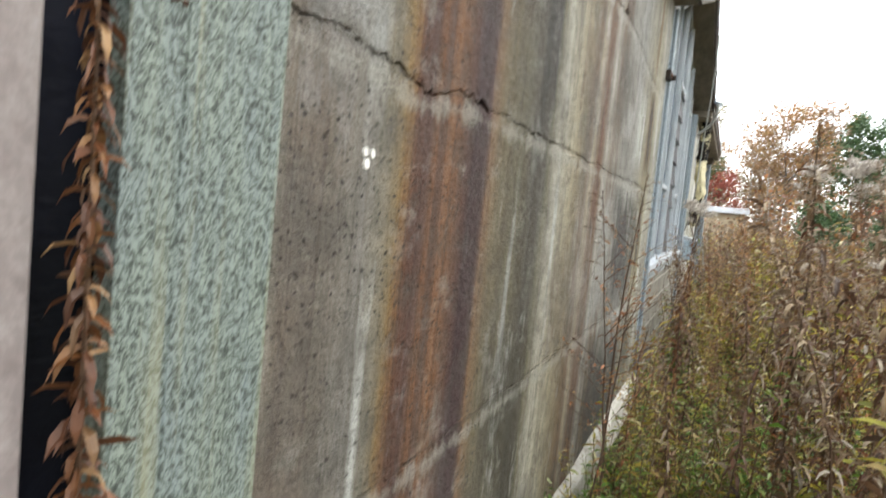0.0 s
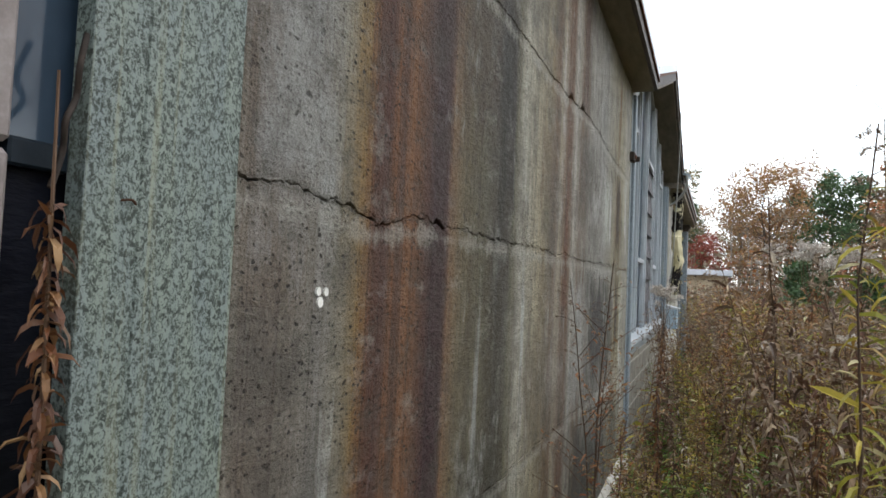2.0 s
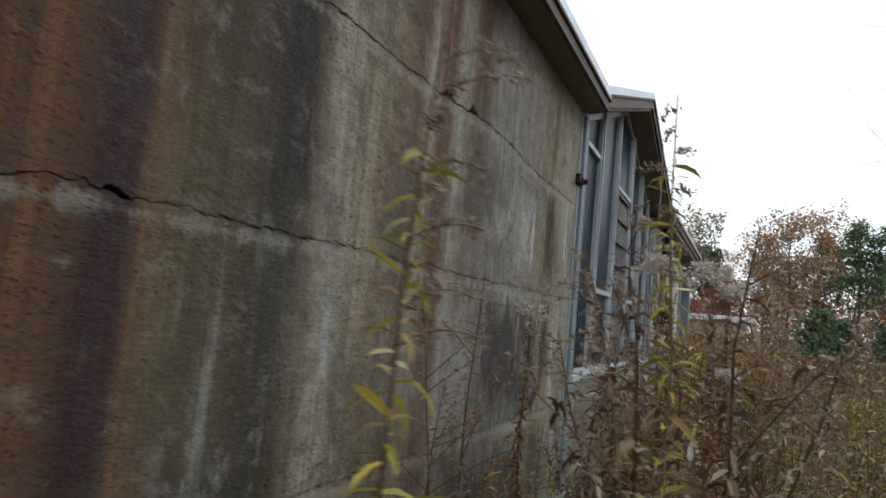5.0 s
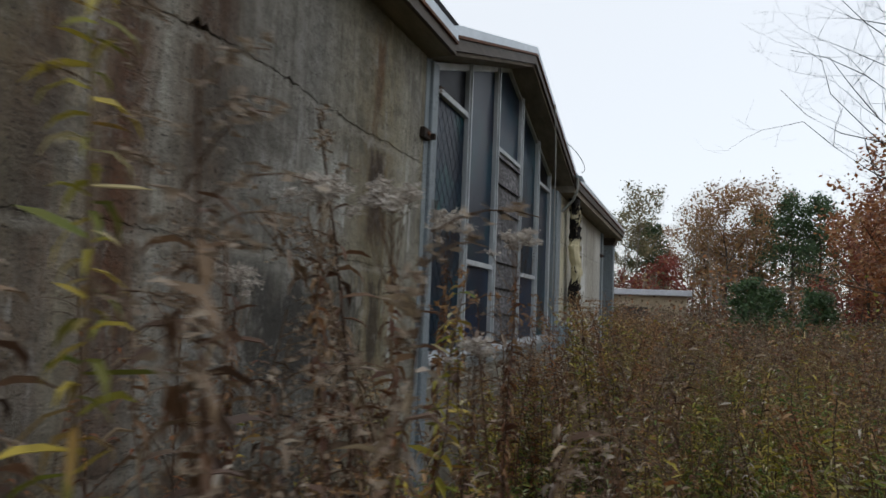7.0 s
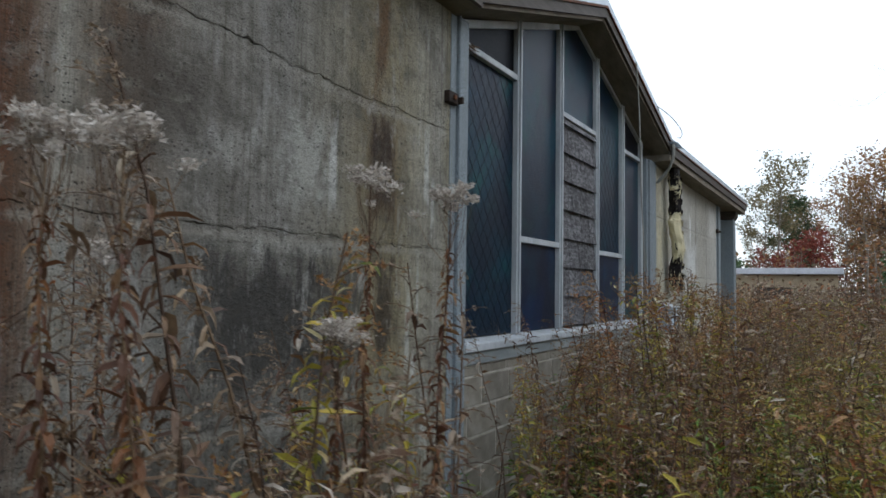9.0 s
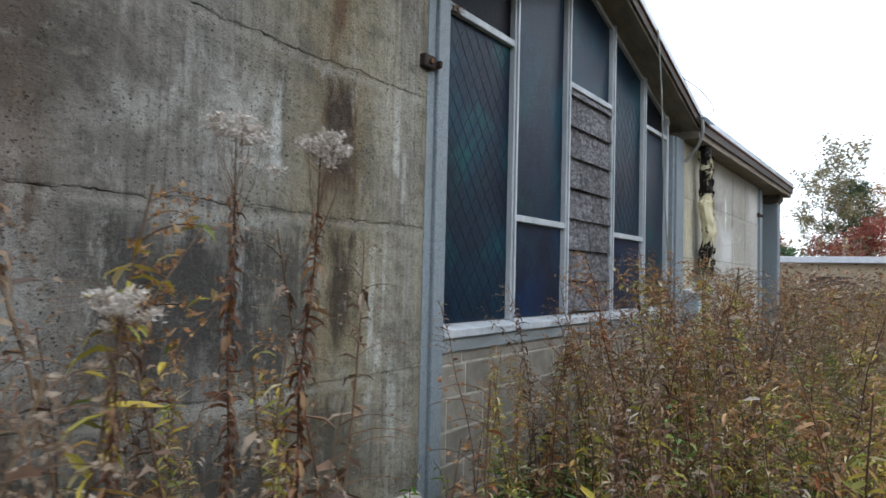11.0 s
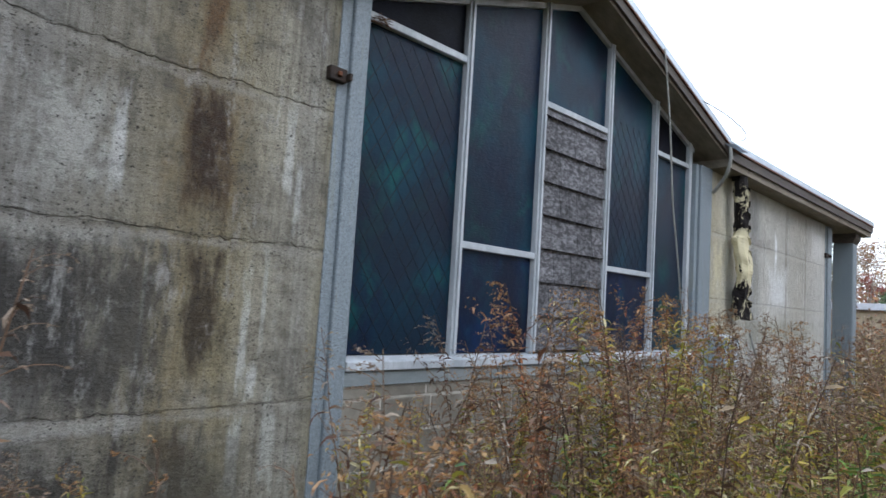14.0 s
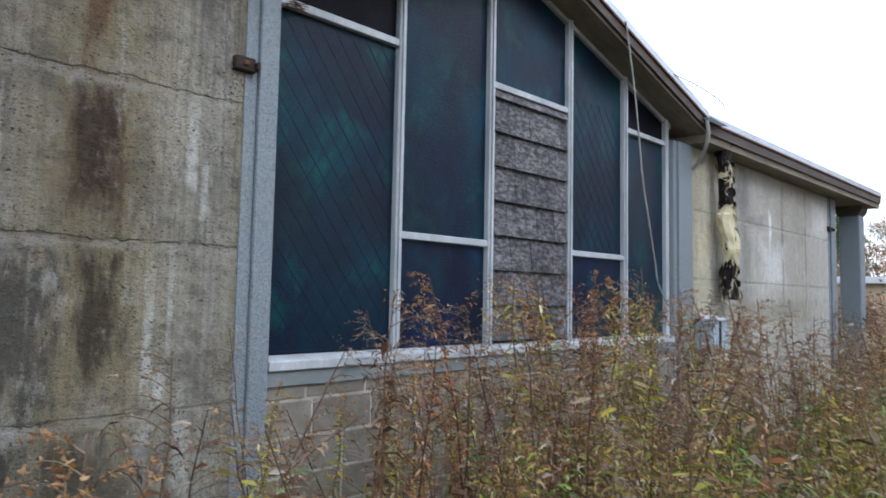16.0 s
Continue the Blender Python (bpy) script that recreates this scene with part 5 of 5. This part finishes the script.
# ---- trees ----
def tree_mesh(rnd, h, trunk_r, crown_lo, spread, limbs, leaves, leaf, style="broad", twigs=2):
    """Vertices and faces of a trunk with limbs, and of a crown of small leaves."""
    TV, TF, CV, CF = [], [], [], []

    def put(V, F):
        o = len(TV)
        TV.extend(tuple(p) for p in V)
        TF.extend(tuple(i + o for i in q) for q in F)

    def leaf_at(p, size):
        a = Vector((rnd.gauss(0, 1), rnd.gauss(0, 1), rnd.gauss(0, 0.6))).normalized() * size
        b = a.cross(Vector((rnd.gauss(0, 1), rnd.gauss(0, 1), rnd.gauss(0, 1)))).normalized() * size * 0.55
        o = len(CV)
        CV.extend(tuple(q) for q in (p - a * 0.5, p + b * 0.6, p + a * 0.6, p - b * 0.5))
        CF.append((o, o + 1, o + 2, o + 3))
    lean = Vector((rnd.uniform(-1, 1), rnd.uniform(-1, 1), 0)) * 0.04 * h
    spine = [Vector((0, 0, h * f)) + lean * f * f + Vector((rnd.gauss(0, 1), rnd.gauss(0, 1), 0)) * 0.012 * h * f for f in [i / 8 for i in range(9)]]
    put(*tube(spine, [trunk_r * (1 - 0.92 * i / 8) for i in range(9)], 7))
    tips, marks = [], [(len(TV), len(TF))]

    def branch(p, d, L, r, level):
        pts, q = [p], p
        dd = d.copy()
        for _ in range(4):
            dd = (dd + Vector((rnd.gauss(0, 0.16), rnd.gauss(0, 0.16), rnd.gauss(0, 0.10) + 0.06))).normalized()
            q = q + dd * L / 4
            pts.append(q)
        put(*tube(pts, [r, r * 0.8, r * 0.6, r * 0.45, r * 0.3], 5 if level == 0 else 3))
        tips.extend(pts[2:])
        if level < twigs:
            for _ in range(3):
                k = rnd.randint(1, 4)
                side = Vector((rnd.gauss(0, 1), rnd.gauss(0, 1), rnd.gauss(0.25, 0.6))).normalized()
                branch(pts[k], (dd * 0.6 + side * 0.8).normalized(), L * rnd.uniform(0.4, 0.65), max(r * 0.4, 0.002), level + 1)
    for i in range(limbs):
        f = crown_lo + (0.97 - crown_lo) * (i + rnd.random()) / limbs
        k = min(int(f * 8), 7)
        p = spine[k].lerp(spine[k + 1], f * 8 - k)
        ang = i * 2.4 + rnd.uniform(-0.5, 0.5)
        if style == "pine":
            L, up = spread * (1.05 - f) / (1.05 - crown_lo) * rnd.uniform(0.75, 1.1) + 0.3, rnd.uniform(-0.05, 0.25)
        else:
            L, up = spread * (0.55 + 0.65 * math.sin(math.pi * min(1, (f - crown_lo) / (1 - crown_lo) * 0.9 + 0.1))) * rnd.uniform(0.7, 1.15), rnd.uniform(0.25, 0.9)
        branch(p, Vector((math.cos(ang), math.sin(ang), up)).normalized(), L, trunk_r * (1 - 0.85 * f) * 0.45 + 0.006, 0)
        marks.append((len(TV), len(TF)))
    if leaves:
        sig = spread * (0.13 if style != "pine" else 0.12)
        for i in range(leaves):
            t = tips[rnd.randrange(len(tips))]
            g = Vector((rnd.gauss(0, sig), rnd.gauss(0, sig), rnd.gauss(0, sig * (0.75 if style != "pine" else 0.8))))
            leaf_at(t + g, leaf * rnd.uniform(0.6, 1.4))
    return TV, TF, CV, CF, marks


def make_tree(name, label, rnd, bark, leafmat, group, split=False, **kw):
    t = thing(name, label, "tree", group=group)
    TV, TF, CV, CF, marks = tree_mesh(rnd, **kw)
    if split:
        (v0, f0) = marks[0]
        attach("trunk", mesh_of("trunk", TV[:v0], TF[:f0], bark, smooth=True), t)
        for (va, fa), (vb, fb) in zip(marks, marks[1:]):
            attach("limb", mesh_of("limb", TV[va:vb], [tuple(i - va for i in q) for q in TF[fa:fb]], bark, smooth=True), t)
    else:
        attach("trunk", mesh_of("trunk", TV, TF, bark, smooth=True), t)
    if CF:
        tagged(attach("crown", mesh_of("crown", CV, CF, leafmat), t), kind="stuff")
    return t


tr = random.Random(33)
TREES = [
    make_tree("oak_tree", "broad autumn oak with orange-brown leaves", tr, MAT_BARK, MAT_ORANGE, "trees along the field edge", h=12, trunk_r=0.2, crown_lo=0.28, spread=3.6, limbs=18, leaves=5600, leaf=0.21, twigs=1),
    make_tree("maple_tree", "small maple with deep red leaves", tr, MAT_BARK, MAT_RED, "trees along the field edge", h=6.5, trunk_r=0.09, crown_lo=0.15, spread=2.2, limbs=14, leaves=3400, leaf=0.22, twigs=1),
    make_tree("pine_tree", "tall green pine with tufted boughs", tr, MAT_BARK, MAT_PINE, "trees along the field edge", h=12, trunk_r=0.18, crown_lo=0.4, spread=2.6, limbs=26, leaves=5200, leaf=0.22, style="pine", twigs=2),
    make_tree("young_pine", "young bushy green pine", tr, MAT_BARK, MAT_PINE, "trees along the field edge", h=3.2, trunk_r=0.05, crown_lo=0.08, spread=1.2, limbs=22, leaves=2400, leaf=0.16, style="pine", twigs=1),
    make_tree("thin_tree", "tall thin tree with sparse pale leaves", tr, MAT_BARK_PALE, MAT_THIN, "trees along the field edge", h=12, trunk_r=0.13, crown_lo=0.5, spread=2.6, limbs=12, leaves=2800, leaf=0.21, twigs=1),
    make_tree("bare_tree", "bare grey tree without leaves", tr, MAT_BARK_PALE, MAT_THIN, "trees along the field edge", h=10, trunk_r=0.09, crown_lo=0.35, spread=2.2, limbs=12, leaves=0, leaf=0.3),
    make_tree("rusty_oak", "young oak with rust-red autumn leaves", tr, MAT_BARK, MAT_RUSTY, "trees along the field edge", h=9, trunk_r=0.12, crown_lo=0.2, spread=2.8, limbs=15, leaves=4000, leaf=0.21, twigs=1),
]


def stand(k, x, y, sc, first=[set()]):
    m = Matrix.Translation((x, y, -0.1)) @ Euler((0, 0, tr.uniform(0, 6.28))).to_matrix().to_4x4()
    o = TREES[k] if k not in first[0] else copy_thing(TREES[k], m)
    first[0].add(k)
    o.matrix_basis = m
    o.scale = (sc, sc, sc)


# those with y below 22 are unseen, added to shade wall and darken reflections
for k, x, y, sc in ((4, -2.4, 60, 0.98), (4, -3.6, 62, 0.85), (1, 0.2, 54, 0.8), (1, -2.6, 56, 0.65), (1, -6.5, 57, 0.7), (0, 4.8, 60, 0.92), (0, 3.2, 64, 0.85), (0, 7.2, 62, 0.95), (2, 9.4, 58, 0.95),
                   (2, 11.2, 57, 0.92), (2, 8.0, 66, 0.95), (3, 4.0, 29, 0.95), (3, 5.2, 33, 0.9), (3, 6.6, 30, 0.85), (3, -4.6, 50, 1.2), (6, 12.0, 46, 0.95), (6, 10.5, 40, 0.8), (6, 13.5, 38, 1.0), (1, 11.4, 43, 0.8),
                   (6, 9.6, 30, 0.85), (6, 11.5, 26, 0.95), (2, 13.0, 32, 0.8), (0, 14.0, 28, 0.8), (6, 12.5, 21, 0.9), (0, 15.5, 20, 0.85), (2, 16, 15, 0.85), (6, 14, 12, 0.85), (0, 17, 8, 0.9), (6, 15, 4, 0.9), (2, 17.5, 0, 0.9),
                   (0, 15.5, -4, 0.9), (6, 13, -8, 0.9), (0, 8, -13, 0.9), (2, 3, -14, 0.9), (5, 2.2, 57, 0.95), (5, 0.9, 59, 0.8), (5, 3.4, 55, 0.9), (5, 6.0, 54, 0.9)):
    stand(k, x, y, sc)
for i in range(38):
    # the wood closing the far edge
    x = tr.uniform(-26, 30)
    stand(tr.choice((0, 0, 1, 2, 4, 5, 5, 6, 6)), x, 64 + tr.uniform(0, 14), tr.uniform(0.6, 0.85))
near = make_tree("bare_roadside_tree", "bare tree with long fine hanging twigs", random.Random(8), MAT_BARK, MAT_THIN, "", split=True, h=9.0, trunk_r=0.05, crown_lo=0.2, spread=3.2, limbs=34, leaves=0, leaf=0.07, twigs=3)
near.location = (6.3, 15.0, -0.1)


def brush(name, label, count, spots, mats, seed):
    """Twiggy undergrowth: thin stems and scattered leaves, one object."""
    r = random.Random(seed)
    V, F, M = [], [], []
    for _ in range(count):
        x, y, h = spots(r)
        b = Vector((x, y, -0.05))
        t = b + Vector((r.gauss(0, 0.12) * h, r.gauss(0, 0.12) * h, h))
        V2, F2 = tube([b, b.lerp(t, 0.5), t], [0.012 * h, 0.008 * h, 0.003 * h], 3)
        o = len(V)
        V += V2
        F += [tuple(i + o for i in q) for q in F2]
        M += [0] * len(F2)
        mi = r.choice(range(1, len(mats)))
        for _ in range(26):
            p = b.lerp(t, r.uniform(0.15, 1.05)) + Vector((r.gauss(0, 0.16), r.gauss(0, 0.16), r.gauss(0, 0.1))) * h
            a = Vector((r.gauss(0, 1), r.gauss(0, 1), r.gauss(0, 0.5))).normalized() * 0.06 * h ** 0.7
            c = a.cross(Vector((r.gauss(0, 1), r.gauss(0, 1), r.gauss(0, 1)))).normalized() * 0.035 * h ** 0.7
            o = len(V)
            V += [p - a, p + c, p + a, p - c]
            F.append((o, o + 1, o + 2, o + 3))
            M.append(mi)
    return tagged(attach(name, mesh_of(name, V, F, *mats, index=M)), label, "undergrowth", kind="stuff")


brush("wood_undergrowth", "brown and red undergrowth below the far trees", 900, lambda r: (r.uniform(-24, 22), r.uniform(49, 66), r.uniform(2.0, 5.0)), (MAT_BARK_PALE, MAT_BRUSH, MAT_RUSTY, MAT_BRUSH, MAT_ORANGE), 2)
brush("side_undergrowth", "reddish and green undergrowth along the field edge", 620, lambda r: (lambda y: (9.5 + (46 - y) * 0.06 + r.uniform(0, 6), y, r.uniform(1.4, 3.6)))(r.uniform(-10, 46)), (MAT_BARK, MAT_BRUSH, MAT_RUSTY, MAT_YELLOW, MAT_BRUSH), 3)

brush("field_thicket", "brown thicket standing at the far end of the field", 260, lambda r: (r.uniform(-13, 9), r.uniform(38, 45.2), r.uniform(1.5, 2.35)), (MAT_BARK, MAT_BRUSH, MAT_WITHERED, MAT_BRUSH, MAT_RUSTY), 7)

# ---- low shed at the far end of the field ----
shed = thing("shed", "long low beige shed with a pale metal roof", "shed", (-1, 47, 0))
shed_wall = part("wall", box_bm((-11.0, 46.2, -0.2), (1.8, 50.0, 2.68), 0.02), plain_material("beige_siding", lin(186, 170, 144), lin(160, 142, 118), 3, 0.8), shed)
part("roof", prism_bm([(45.7, 2.69), (50.4, 2.69), (50.4, 3.2), (45.7, 3.06)], "x", -11.4, 2.1, 0.02), plain_material("pale_roof", lin(206, 208, 214), lin(184, 186, 192), 3, 0.6), shed)
part("door", box_bm((-2.6, 46.14, 0.0), (-0.6, 46.19, 1.9), 0.01), MAT_FASCIA, shed_wall)

# ---- concrete blocks below the window ----
def block_mesh(w, h):
    bm = box_bm((-0.05, 0.005, -h / 2 + 0.006), (0.016, w - 0.005, h / 2 - 0.006), 0.006)
    me = bpy.data.meshes.new("block")
    bm.to_mesh(me)
    me.materials.append(MAT_BLOCK)
    return me


BLOCKS = {}
br = random.Random(9)
for row in range(7):
    h = 0.075 if row == 0 else 0.208
    zc = 1.0165 if row == 0 else 0.979 - 0.104 - 0.208 * (row - 1)
    y = 5.352
    first_cut = (0.26, 0.31, 0.10)[row % 3 if row < 3 else 1 + row % 2]
    while y < 10.06:
        w = first_cut if y < 5.36 else min(0.43, 10.088 - y)
        key = (round(w, 2), h)
        if key not in BLOCKS:
            BLOCKS[key] = block_mesh(*key)
        o = new("block", BLOCKS[key])
        o.parent = block_wall
        o.location = (-0.02 + br.uniform(-0.003, 0.002), y, zc + br.uniform(-0.002, 0.002))
        y += w
